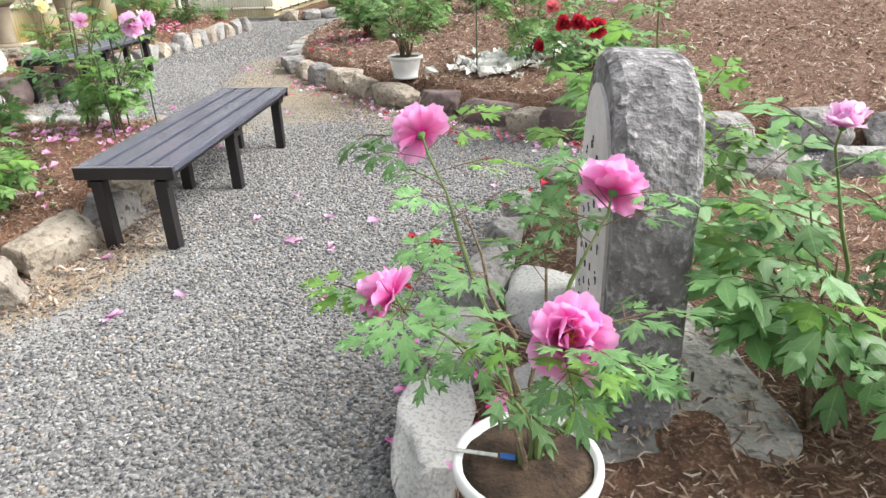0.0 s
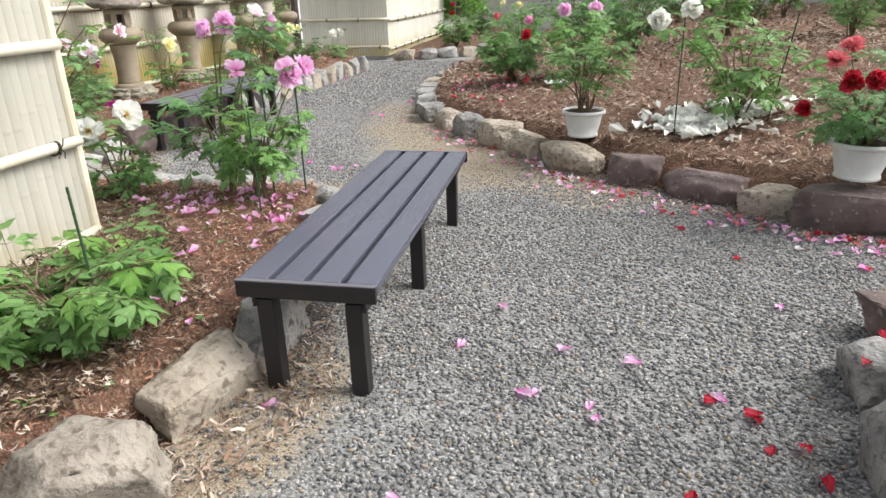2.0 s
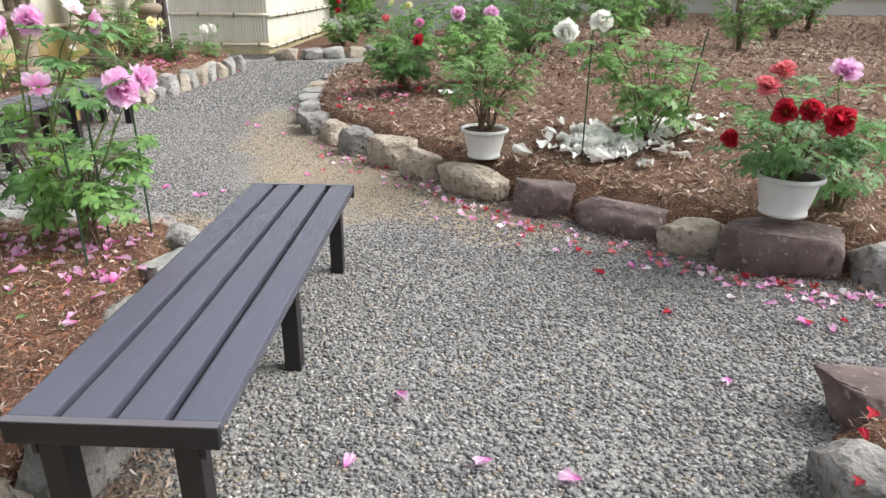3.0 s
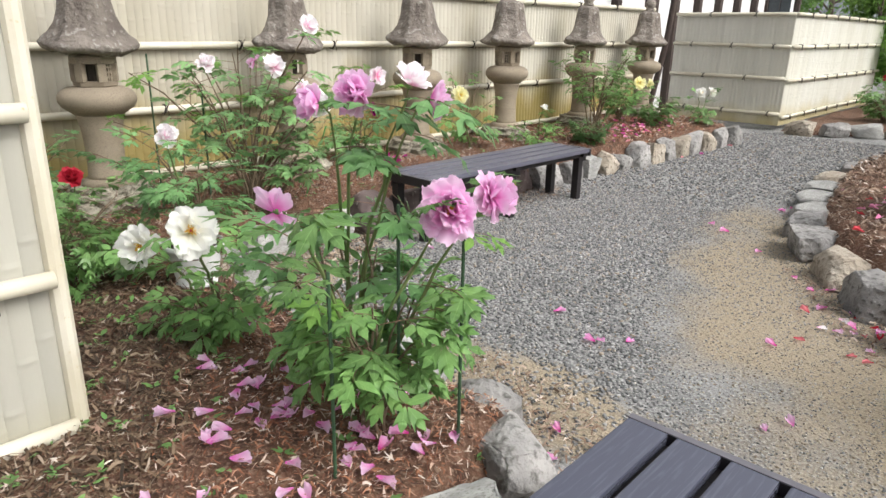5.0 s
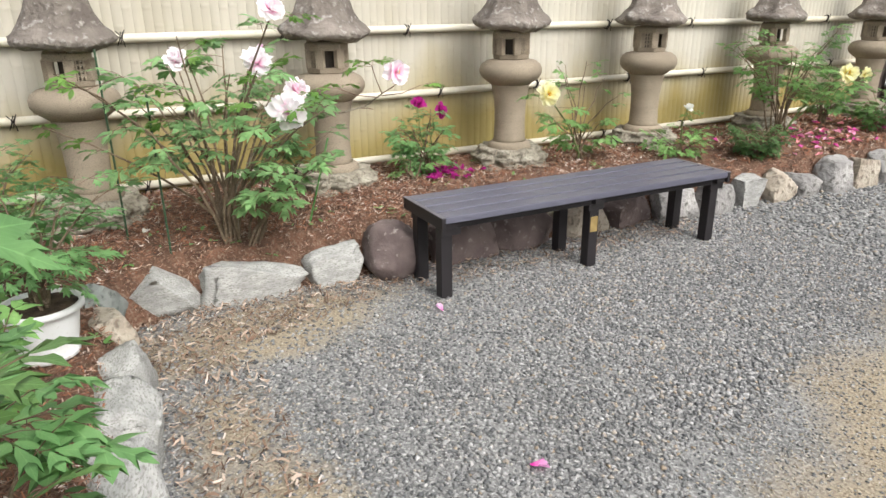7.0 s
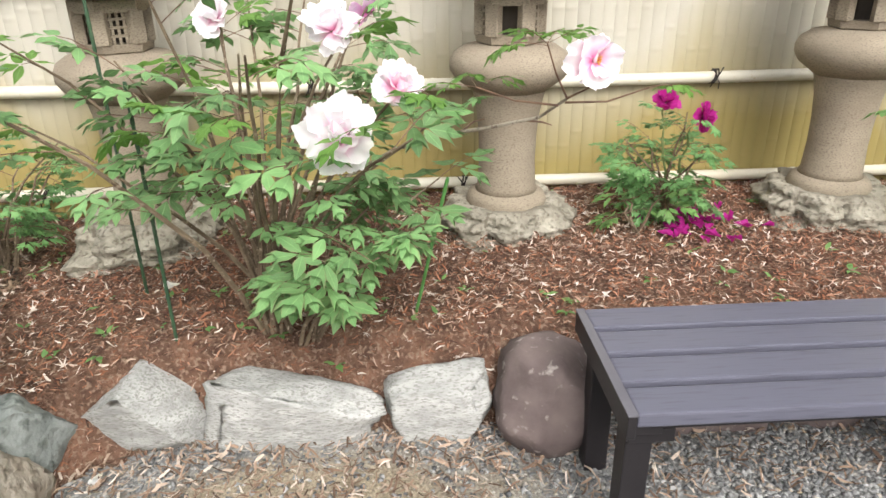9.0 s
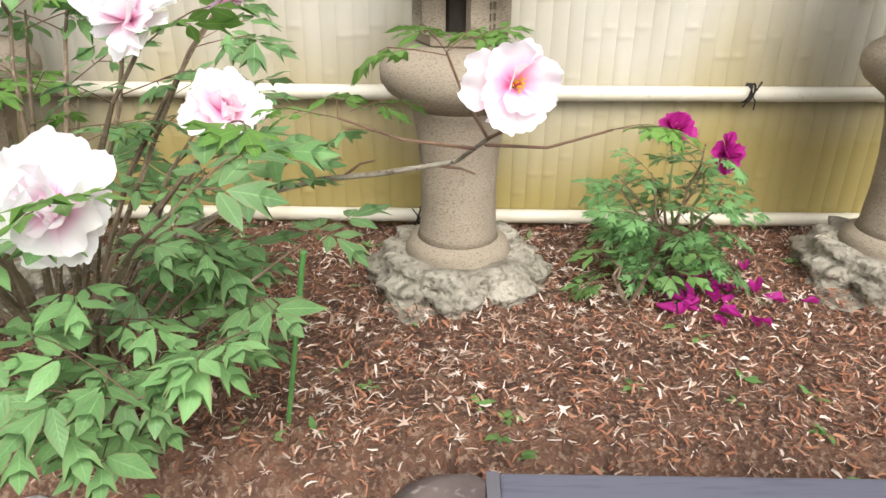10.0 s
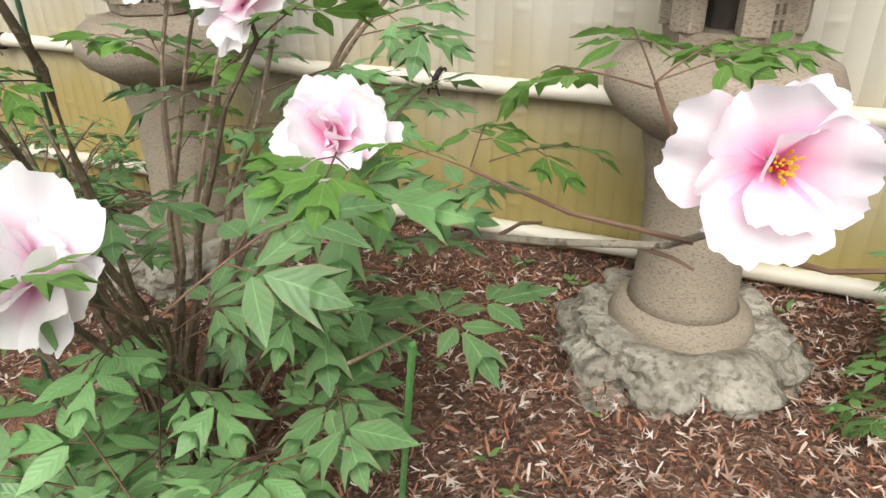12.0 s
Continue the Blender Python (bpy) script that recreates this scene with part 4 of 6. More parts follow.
PETALS = {
    "pink": petal_material("pink_petal", (0.93, 0.5, 0.8), (0.8, 0.06, 0.42), 0.5, 0.085),
    "lilac": petal_material("lilac_pink_petal", (0.94, 0.68, 0.89), (0.8, 0.2, 0.58), 0.52, 0.08),
    "pale": petal_material("blush_white_petal", (0.97, 0.94, 0.955), (0.95, 0.55, 0.74), 0.42, 0.058),
    "blush": petal_material("blush_pink_petal", (0.97, 0.92, 0.945), (0.94, 0.36, 0.62), 0.42, 0.07),
    "white": petal_material("white_petal", (0.9, 0.9, 0.87), (0.86, 0.85, 0.72)),
    "red": petal_material("red_petal", (0.56, 0.03, 0.06), (0.38, 0.01, 0.025)),
    "coral": petal_material("coral_petal", (0.78, 0.25, 0.28), (0.6, 0.06, 0.1)),
    "magenta": petal_material("magenta_petal", (0.52, 0.03, 0.3), (0.36, 0.015, 0.18)),
    "yellow": petal_material("pale_yellow_petal", (0.93, 0.91, 0.62), (0.86, 0.78, 0.28)),
}


def petal_mesh(name, material, long, wide, cup, curl, ruffle, seed):
    rnd = random.Random(seed)
    nu, nv = 25, 8
    ph = rnd.uniform(0, 6.28)
    nick = rnd.uniform(0, 6.28)
    verts, faces = [], []
    for j in range(nv):
        v = j / (nv - 1)
        w = wide * (0.16 + 0.84 * math.sin(min(v * 1.15, 1.0) * math.pi / 2) ** 0.9)
        for i in range(nu):
            u = 2 * i / (nu - 1) - 1
            y = long * (v - v * v * (0.08 * u * u + 0.27 * u ** 4) + v ** 3 * (0.05 * math.sin(4.3 * u + nick) + 0.032 * math.sin(10 * u + 2 * nick) + 0.022 * math.sin(19 * u + 3 * nick) + 0.016 * math.sin(37 * u + 5 * nick)))
            z = cup * long * (u * u * 0.55 * (0.4 + v)) + curl * long * (v ** 2) + ruffle * long * v * v * math.sin(3.4 * u + ph) + ruffle * 0.6 * long * v ** 3 * math.sin(7.5 * u + 2 * ph)
            verts.append((u * w / 2, y, z))
    for j in range(nv - 1):
        for i in range(nu - 1):
            a = j * nu + i
            faces.append((a, a + 1, a + nu + 1, a + nu))
    return mesh_of(name, verts, faces, material, True)


PETAL_SHAPES = {}
for key, pm in PETALS.items():
    PETAL_SHAPES[key] = {
        "broad": [petal_mesh("petal", pm, 0.108, 0.135, 0.3, 0.02, 0.1, s) for s in (13, 14, 15, 16)],
        "outer": [petal_mesh("petal", pm, 0.1, 0.105, 0.26, -0.02, 0.09, s) for s in (1, 2, 3, 4)],
        "mid": [petal_mesh("petal", pm, 0.09, 0.09, 0.36, 0.16, 0.11, s) for s in (5, 6, 7, 8)],
        "inner": [petal_mesh("petal", pm, 0.074, 0.066, 0.34, 0.22, 0.12, s) for s in (9, 10, 11, 12)],
    }


def stamen_mesh():
    b = bmesh.new()
    rnd = random.Random(4)
    for k in range(34):
        a, t = rnd.uniform(0, 6.28), rnd.uniform(0.15, 0.75)
        d = Vector((math.sin(t) * math.cos(a), math.sin(t) * math.sin(a), math.cos(t)))
        h = rnd.uniform(0.026, 0.036)
        tube([d * 0.004, d * h * 0.8, d * h * 0.82, d * h], [0.0008, 0.0008, 0.0022, 0.0016], 4, b)
    return from_bm("stamen_tuft", b, M_STAMEN)


STAMENS = stamen_mesh()
CALYX = from_bm("flower", lathe([(0.003, -0.016), (0.011, -0.012), (0.016, -0.004), (0.013, 0.004), (0.004, 0.008)], 10), M_LEAF)
CARPELS = from_bm("pistil", lathe([(0.007, 0.0), (0.009, 0.01), (0.006, 0.02), (0.002, 0.026)], 8, 0.2), M_CARPEL)
# petals in a ring, angle from the flower's axis, kind
FORMS = {
    "double": [(7, 88, "outer"), (7, 70, "outer"), (6, 54, "mid"), (6, 38, "mid"), (5, 24, "inner")],
    "single": [(6, 82, "outer"), (6, 62, "outer"), (5, 46, "mid")],
    "open": [(5, 100, "broad"), (5, 74, "broad"), (3, 46, "broad")],
    "loose": [(5, 98, "broad"), (5, 72, "outer"), (4, 46, "broad"), (3, 20, "mid"), (3, 8, "inner")],
    "cup": [(6, 58, "outer"), (6, 40, "mid"), (5, 24, "mid"), (4, 12, "inner")],
    "globe": [(6, 92, "outer"), (6, 72, "outer"), (5, 50, "mid"), (4, 26, "mid"), (3, 10, "mid")],
    "wilted": [(4, 105, "outer"), (2, 125, "outer")],
}


def flower(parent, place, facing, colour, form, size, seed, label):
    """A bloom on a calyx, at a place within its plant, that faces along facing."""
    rnd = random.Random(seed)
    turn = Vector(facing).normalized().to_track_quat("Z", "Y").to_matrix().to_4x4()
    at = Matrix.Translation(place) @ turn @ pose(0, 0, 0, 0, 0, rnd.uniform(0, 360)) @ Matrix.Scale(size / 0.222, 4)
    head = part("flower", CALYX, parent=parent, label=label, at=at)
    for ring, (count, angle, kind) in enumerate(FORMS[form]):
        for i in range(count):
            az = 360 * (i + 0.5 * (ring % 2)) / count + rnd.uniform(-14, 14)
            wild = 1.5 if form == "loose" else 1.0
            tip = 90 - angle + rnd.uniform(-18, 16) * wild
            s = rnd.uniform(0.72, 1.12) ** wild
            m = pose(0, 0, 0.001 * ring, 0, 0, az) @ pose(0, 0.006, 0, tip, rnd.uniform(-24, 24), 0) @ Matrix.Scale(s, 4)
            part("petal", rnd.choice(PETAL_SHAPES[colour][kind]), parent=head, at=m)
    if form in ("single", "open", "double"):
        part("stamen_tuft", STAMENS, parent=head, label="tuft of yellow stamens", at=pose(0, 0, 0.008 if form != "double" else 0.022))
        if form != "double":
            part("pistil", CARPELS, parent=head, at=pose(0, 0, 0.006))
    return head


# half outlines from base to tip: height on the midrib, half width, height on the margin
SIMPLE = ((0.1, 0.09, 0.07), (0.27, 0.19, 0.24), (0.46, 0.23, 0.44), (0.68, 0.16, 0.67), (0.87, 0.06, 0.87))
LOBED = ((0.1, 0.08, 0.1), (0.26, 0.19, 0.29), (0.4, 0.27, 0.52), (0.48, 0.34, 0.8), (0.53, 0.165, 0.6), (0.7, 0.16, 0.72), (0.87, 0.065, 0.89))
FINE = ((0.1, 0.07, 0.14), (0.24, 0.17, 0.28), (0.34, 0.38, 0.56), (0.42, 0.14, 0.44), (0.52, 0.19, 0.6), (0.6, 0.27, 0.86), (0.64, 0.105, 0.67), (0.83, 0.075, 0.84))


def leaflet(verts, faces, slots, m, long, wide, shape, droop, fold, xy=None):
    """One leaflet, folded along its midrib, its margin waved, drooping to the tip."""
    k, n = len(verts), len(shape)
    wave = 31.0 * long

    def bend(x, y):
        ripple_ = 0.05 * math.sin(9 * y + wave) * abs(x) / 0.25
        return m @ Vector((x * wide * long, y * long, (fold * abs(x) * (1 - 0.6 * y) - droop * y * y - 0.5 * abs(x) * abs(x) + ripple_) * long))

    for y in [0.0] + [q[0] for q in shape] + [1.0]:
        verts.append(bend(0.0, y))
        if xy is not None:
            xy[len(verts) - 1] = (0.0, y, 0.0)
    for s in (1, -1):
        o = len(verts)
        for _, x, y in shape:
            verts.append(bend(s * x, y))
            if xy is not None:
                xy[len(verts) - 1] = (x, y, 1.0)
        made = [(k, o, k + 1)] + [(k + 1 + i, o + i, o + i + 1, k + 2 + i) for i in range(n - 1)] + [(k + n, o + n - 1, k + n + 1)]
        for f in made:
            faces.append(f if s > 0 else f[::-1])
            slots.append(0)


def stalk(verts, faces, slots, a, b, r):
    k = len(verts)
    d = (b - a).normalized()
    s = d.cross(Vector((0.1, 0.2, 1))).normalized() * r
    o = d.cross(s).normalized() * r
    for p in (a, b):
        for q in (s, -0.5 * s + 0.87 * o, -0.5 * s - 0.87 * o):
            verts.append(p + q)
    for i in range(3):
        faces.append((k + i, k + (i + 1) % 3, k + 3 + (i + 1) % 3, k + 3 + i))
        slots.append(1)


def leaf_data(seed, style="broad"):
    """A compound peony leaf along +y: a stalk with three groups of three leaflets."""
    rnd = random.Random(seed)
    verts, faces, slots, xy = [], [], [], {}
    long = rnd.uniform(0.13, 0.17)
    bendy = rnd.uniform(0.05, 0.5)

    def axis(y):
        return Vector((0, y, 0.25 * y - bendy * y * y * 2.2))

    prev = axis(0)
    for i in range(1, 5):
        p = axis(long * i / 4)
        stalk(verts, faces, slots, prev, p, 0.0017)
        prev = p
    groups = [(long, 0, 1.0), (long * rnd.uniform(0.62, 0.8), 52, 0.86), (long * rnd.uniform(0.55, 0.75), -52, 0.86)]
    for y0, az, k in groups:
        a = axis(y0)
        slope = -6 - 26 * bendy * (y0 / 0.16)
        m = Matrix.Translation(a) @ pose(0, 0, 0, 0, 0, az + rnd.uniform(-8, 8)) @ pose(0, 0, 0, slope * (1 if az == 0 else 0.6) + rnd.uniform(-10, 10), rnd.uniform(-14, 14), 0)
        sub = rnd.uniform(0.028, 0.045) * k
        stalk(verts, faces, slots, a, m @ Vector((0, sub, 0)), 0.0013)
        for turn, size in ((0, 1.0), (58, 0.8), (-58, 0.8)):
            if style == "fine":
                shape, wide, ln = FINE, rnd.uniform(0.85, 1.1), rnd.uniform(0.08, 0.1)
            else:
                shape = LOBED if (turn == 0 or rnd.random() < 0.3) else SIMPLE
                wide, ln = rnd.uniform(0.82, 1.05), rnd.uniform(0.09, 0.124)
            lm = m @ Matrix.Translation((0, sub if turn == 0 else sub * 0.8, 0)) @ pose(0, 0, 0, rnd.uniform(-12, 6), rnd.uniform(-12, 12), turn + rnd.uniform(-8, 8)) @ Matrix.Translation((0, 0.006, 0))
            leaflet(verts, faces, slots, lm, ln * size * k, wide, shape, rnd.uniform(0.0, 0.24), rnd.uniform(0.08, 0.24), xy)
    return verts, faces, slots, xy


LEAF_DATA = {style: [leaf_data(40 + i, style) for i in range(8)] for style in ("broad", "fine")}
LEAF_MESHES = {}


def leaf_meshes(style, material):
    key = (style, material.name)
    if key not in LEAF_MESHES:
        LEAF_MESHES[key] = []
        for v, f, s, xy in LEAF_DATA[style]:
            me = mesh_of("leaf", v, f, material, True, (M_STALK,), s)
            flat = [c for i in range(len(v)) for c in xy.get(i, (0.0, 0.0, 0.5))]
            me.attributes.new("leaf_xy", "FLOAT_VECTOR", "POINT").data.foreach_set("vector", flat)
            LEAF_MESHES[key].append(me)
    return LEAF_MESHES[key]


def curve_points(a, b, lean, n=6, wander=0.02, seed=0):
    """A stem from a to b that leaves the soil steeply and leans outwards."""
    rnd = random.Random(seed)
    a, b = Vector(a), Vector(b)
    mid = a.lerp(b, 0.5) + Vector((-(b.x - a.x) * lean, -(b.y - a.y) * lean, 0.12 * (b.z - a.z)))
    out = []
    for i in range(n + 1):
        t = i / n
        p = a * (1 - t) ** 2 + mid * 2 * t * (1 - t) + b * t * t
        if 0 < i < n:
            p += Vector((rnd.uniform(-wander, wander), rnd.uniform(-wander, wander), 0))
        out.append(p)
    return out


def along(points, t):
    k = min(int(t * (len(points) - 1)), len(points) - 2)
    return points[k].lerp(points[k + 1], t * (len(points) - 1) - k)


def peony(x, y, label, height, spread, stems, per_stem, leaf_mat, blooms=(), seed=0, style="broad", base=None, bare=0.3, size=1.0, joined=False, stem_mat=M_STEM, thick=0.007, stakes=(), group="peonies", young=0.0, category="peony", lowest=-30, bias=(0, 0), bloom_leaves=3):
    """A peony: stems from one crown, compound leaves, and blooms at the places given as (x, y, z, facing, colour, form, size, words)."""
    rnd = random.Random(seed)
    z = ground_z(x, y) if base is None else base
    top = thing("peony", pose(x, y, z), label, category, group)
    meshes, fresh = leaf_meshes(style, leaf_mat), leaf_meshes(style, M_LEAF_YOUNG)
    made = []

    def hang(points, az, count, lo):
        for k in range(count):
            t = lo + (1 - lo) * (k + rnd.uniform(0.2, 0.9)) / max(count, 1)
            p = along(points, min(t, 0.999))
            yaw = az + rnd.uniform(-110, 110)
            pitch = rnd.uniform(lowest * 0.5, 30) if t > 0.7 else rnd.uniform(lowest, 12)
            m = Matrix.Translation(p) @ pose(0, 0, 0, pitch, rnd.uniform(-22, 22), yaw) @ Matrix.Scale(size * rnd.uniform(0.75, 1.15), 4)
            which = rnd.randrange(8)
            made.append((which, m, rnd.random() < young * (1.6 if t > 0.75 else 0.4)))

    for i, (bx, by, bz, facing, colour, form, fs, words) in enumerate(blooms):
        tip = Vector((bx - x, by - y, bz - z))
        f = Vector(facing).normalized()
        root = (rnd.uniform(-0.03, 0.03), rnd.uniform(-0.03, 0.03), -0.02)
        pts = curve_points(root, tip - f * 0.03 + Vector((0, 0, -0.02)), 0.28, 7, 0.012, seed * 31 + i) + [tip - f * 0.012 * fs / 0.2]
        part("stem", tube(pts, [thick] * 3 + [thick * 0.75] * 3 + [thick * 0.45] * (len(pts) - 6), 6), stem_mat if thick > 0.008 else M_GREEN_STEM, top)
        flower(top, tip, facing, colour, form, fs, seed * 17 + i, words)
        hang(pts, math.degrees(math.atan2(-tip.x, tip.y)), bloom_leaves, max(bare, 0.5))
    for i in range(stems):
        az = 360 * i / max(stems, 1) + rnd.uniform(-25, 25)
        r = spread * math.sqrt(rnd.uniform(0.06, 1))
        h = height * rnd.uniform(0.62, 1.0) * (1 - 0.25 * r / max(spread, 0.01))
        tip = Vector((-math.sin(radians(az)) * r + bias[0], math.cos(radians(az)) * r + bias[1], h))
        pts = curve_points((rnd.uniform(-0.04, 0.04), rnd.uniform(-0.04, 0.04), -0.02), tip, 0.25, 6, 0.015, seed * 57 + i)
        part("stem", tube(pts, [thick, thick, thick * 0.85, thick * 0.7, thick * 0.6, thick * 0.5, thick * 0.3], 5), stem_mat, top)
        hang(pts, az, per_stem, bare)
    if joined:
        for fresh_set in (False, True):
            vs, fs, ss = [], [], []
            for which, m, is_fresh in made:
                if is_fresh != fresh_set:
                    continue
                v, f, s, _ = LEAF_DATA[style][which]
                k = len(vs)
                vs += [m @ p for p in v]
                fs += [tuple(q + k for q in face) for face in f]
                ss += s
            if vs:
                part("foliage", mesh_of("foliage", vs, fs, M_LEAF_YOUNG if fresh_set else leaf_mat, True, (M_STALK,), ss), parent=top)
    else:
        for which, m, is_fresh in made:
            part("leaf", (fresh if is_fresh else meshes)[which], parent=top, at=m)
    for sx, sy, sh in stakes:
        stake(sx, sy, sh)
    return top


def stake(x, y, h, tilt=0.0, yaw=0.0, base=None, material=M_STAKE, label="thin dark green plant stake stuck in the soil"):
    """A thin green plastic-coated plant stake with small knobs."""
    z = ground_z(x, y) if base is None else base
    pts, rs = [], []
    for i in range(int(h / 0.03) + 1):
        pts += [(0, 0, 0.03 * i - 0.02), (0, 0, 0.03 * i - 0.008)]
        rs += [0.0058, 0.0048]
    top = thing("plant_stake", pose(x, y, z, tilt, 0, yaw), label, "stake", "plant stakes")
    part("rod", tube(pts, rs, 7), material, top)
    return top


def pot(x, y, base, radius, height, label):
    """A white plastic flower pot with a rolled rim, a foot and soil."""
    top = thing("flower_pot", pose(x, y, base), label, "flower pot", "white flower pots")
    r, h = radius, height
    part("body", from_bm("body", lathe([(r * 0.66, 0.0), (r * 0.7, 0.004), (r * 0.69, 0.018), (r * 0.66, 0.024), (r * 0.76, h * 0.4), (r * 0.86, h * 0.82), (r * 0.87, h * 0.86), (r * 0.99, h * 0.88), (r, h * 0.93), (r * 0.99, h * 0.985), (r * 0.95, h), (r * 0.89, h * 0.985), (r * 0.86, h * 0.9)], 40), M_POT, True), parent=top, label="white plastic pot with a rolled rim")
    b = lathe([(r * 0.84, h * 0.86), (r * 0.875, h * 0.925), (r * 0.6, h * 0.94), (r * 0.3, h * 0.95), (0.004, h * 0.955)], 28, 0.03)
    for v in b.verts:
        v.co.z += 0.005 * noise.noise(v.co * 40)
    part("soil", from_bm("soil", b, M_POT_SOIL, True), parent=top, label="dark potting soil")
    return top


# ---- the bed in front of the fence ----
peony(-5.02, 5.42, "large tree peony with blush-white blooms beside a lantern", 1.15, 0.72, 18, 5, M_LEAF_RED, [
    (-4.67, 5.675, 0.91, (0.85, 0.2, 0.35), "pale", "loose", 0.17, "full blush-white bloom"),
    (-4.985, 5.8, 0.965, (0.75, 0.3, 0.45), "blush", "loose", 0.14, "cupped blush-white bloom"),
    (-5.05, 5.64, 1.1, (0.5, -0.1, 0.8), "pale", "loose", 0.15, "cupped blush-white bloom"),
    (-5.4, 5.72, 1.12, (0.4, 0.5, -0.5), "lilac", "wilted", 0.14, "faded hanging bloom"),
    (-5.25, 5.3, 1.12, (0.8, -0.1, 0.5), "pale", "cup", 0.15, "blush-white bloom"),
    (-4.67, 5.633, 1.345, (0.7, 0.1, 0.6), "pale", "single", 0.14, "blush-white bloom at the top"),
], 11, bare=0.45, size=0.82, young=0.18, bias=(-0.05, -0.08), thick=0.0085, lowest=-10, stakes=[(-4.98, 5.12, 0.75), (-5.25, 4.95, 0.95)])
# the long bare branch that carries the nearest bloom
branch = peony(-5.0, 5.5, "long bare peony branch with one large blush-pink bloom", 0.1, 0.1, 0, 0, M_LEAF_YOUNG, [], 12)
pts = [Vector(p) - Vector((-5.0, 5.5, ground_z(-5.0, 5.5))) for p in ((-5.02, 5.45, 0.25), (-5.05, 5.47, 0.5), (-5.08, 5.58, 0.66), (-5.1, 5.78, 0.765), (-5.09, 5.93, 0.81), (-5.075, 6.05, 0.828), (-5.05, 6.19, 0.86), (-4.95, 6.24, 0.93))]
part("limb", tube(pts, [0.0065, 0.006, 0.0055, 0.005, 0.0055, 0.0055, 0.0045, 0.004], 7), M_LIMB, branch, "knotty grey-brown branch")
twigs = [((-5.06, 6.15, 0.85), (-5.05, 6.2, 0.846), (-5.045, 6.225, 0.838)), ((-5.085, 5.98, 0.82), (-5.08, 6.01, 0.845), (-5.07, 6.04, 0.855)), ((-4.95, 6.24, 0.93), (-4.92, 6.2, 1.0), (-4.9, 6.17, 1.075)), ((-4.95, 6.24, 0.93), (-4.87, 6.27, 0.97), (-4.8, 6.285, 1.02)), ((-4.95, 6.235, 0.92), (-4.9, 6.33, 0.93), (-4.86, 6.42, 0.97)), ((-4.96, 6.22, 0.91), (-4.94, 6.1, 0.93), (-4.92, 6.0, 0.97))]
for tw in twigs:
    part("twig", tube([Vector(p) - Vector((-5.0, 5.5, ground_z(-5.0, 5.5))) for p in tw], [0.0034, 0.0026, 0.002], 5), M_STALK, branch)
origin = Vector((-5.0, 5.5, ground_z(-5.0, 5.5)))
flower(branch, Vector((-4.81, 6.262, 1.045)) - origin, (0.8, 0.42, 0.18), "blush", "open", 0.128, 77, "very large blush-pink bloom with golden stamens")
for (lx, ly, lz), yaw, pitch, s in (((-4.9, 6.17, 1.075), 60, 8, 0.6), ((-4.9, 6.17, 1.075), 110, 5, 0.65), ((-4.9, 6.17, 1.07), 165, -5, 0.65), ((-4.9, 6.17, 1.075), 10, 10, 0.5), ((-4.92, 6.0, 0.97), 100, 5, 0.6), ((-4.93, 6.06, 0.945), 140, -15, 0.5), ((-4.92, 6.0, 0.97), 170, -5, 0.55), ((-4.86, 6.42, 0.97), -20, 0, 0.5), ((-4.86, 6.42, 0.97), 30, -10, 0.45), ((-4.92, 6.02, 0.98), 40, 0, 0.55)):
    part("leaf", leaf_meshes("broad", M_LEAF_YOUNG if lz > 0.96 else M_LEAF_RED)[int(yaw) % 8], parent=branch, at=Matrix.Translation(Vector((lx, ly, lz)) - origin) @ pose(0, 0, 0, pitch, 0, yaw) @ Matrix.Scale(s, 4))

stake(-5.05, 5.83, 0.53, 18, 128, None, mat("fresh_green_stake", (0.07, 0.2, 0.05), (0.11, 0.28, 0.08), 10.0, 0.45, 0.2, 160.0, spec=0.4), "bright green leaning plant stake in the mulch")
# low leafy shoots nearest the path end
peony(-4.98, 5.52, "leafy tree peony shoot with red-edged leaves", 0.64, 0.22, 8, 4, M_LEAF_RED, [], 14, bare=0.45, lowest=-6, size=0.88, bias=(0.13, 0.22))
peony(-5.72, 6.86, "small magenta peony in front of the fence", 0.5, 0.2, 9, 7, M_LEAF_BLUE, [
    (-5.76, 6.83, 0.74, (0.5, 0.1, 0.8), "magenta", "single", 0.12, "fading magenta bloom"),
    (-5.64, 6.93, 0.71, (0.7, 0.6, 0.1), "magenta", "double", 0.12, "full magenta bloom"),
], 16, style="fine", size=0.75, bare=0.25)
peony(-5.55, 6.68, "low young peony shoot with green leaves", 0.2, 0.12, 3, 3, M_LEAF, [], 17, size=0.7)
peony(-5.5, 8.0, "slender yellow peony with bare branches", 0.42, 0.2, 5, 4, M_LEAF, [
    (-5.12, 7.42, 0.83, (0.9, -0.2, 0.3), "yellow", "single", 0.15, "pale yellow bloom"),
], 18, size=0.8, bare=0.4)
peony(-5.72, 8.15, "bare twiggy shrub in front of the fence", 0.85, 0.3, 6, 2, M_LEAF, [], 19, size=0.6, bare=0.7)
peony(-5.3, 8.75, "low peony with a white bud", 0.25, 0.25, 7, 4, M_LEAF, [(-5.2, 8.72, 0.63, (0.5, 0, 1), "white", "cup", 0.1, "narrow white bud")], 20, size=0.75, style="fine")
peony(-5.02, 9.3, "dense low dark evergreen shrub", 0.26, 0.26, 26, 6, M_LEAF_DARK, [], 22, size=0.5, style="fine", joined=True, bare=0.15, group="shrubs", category="shrub")
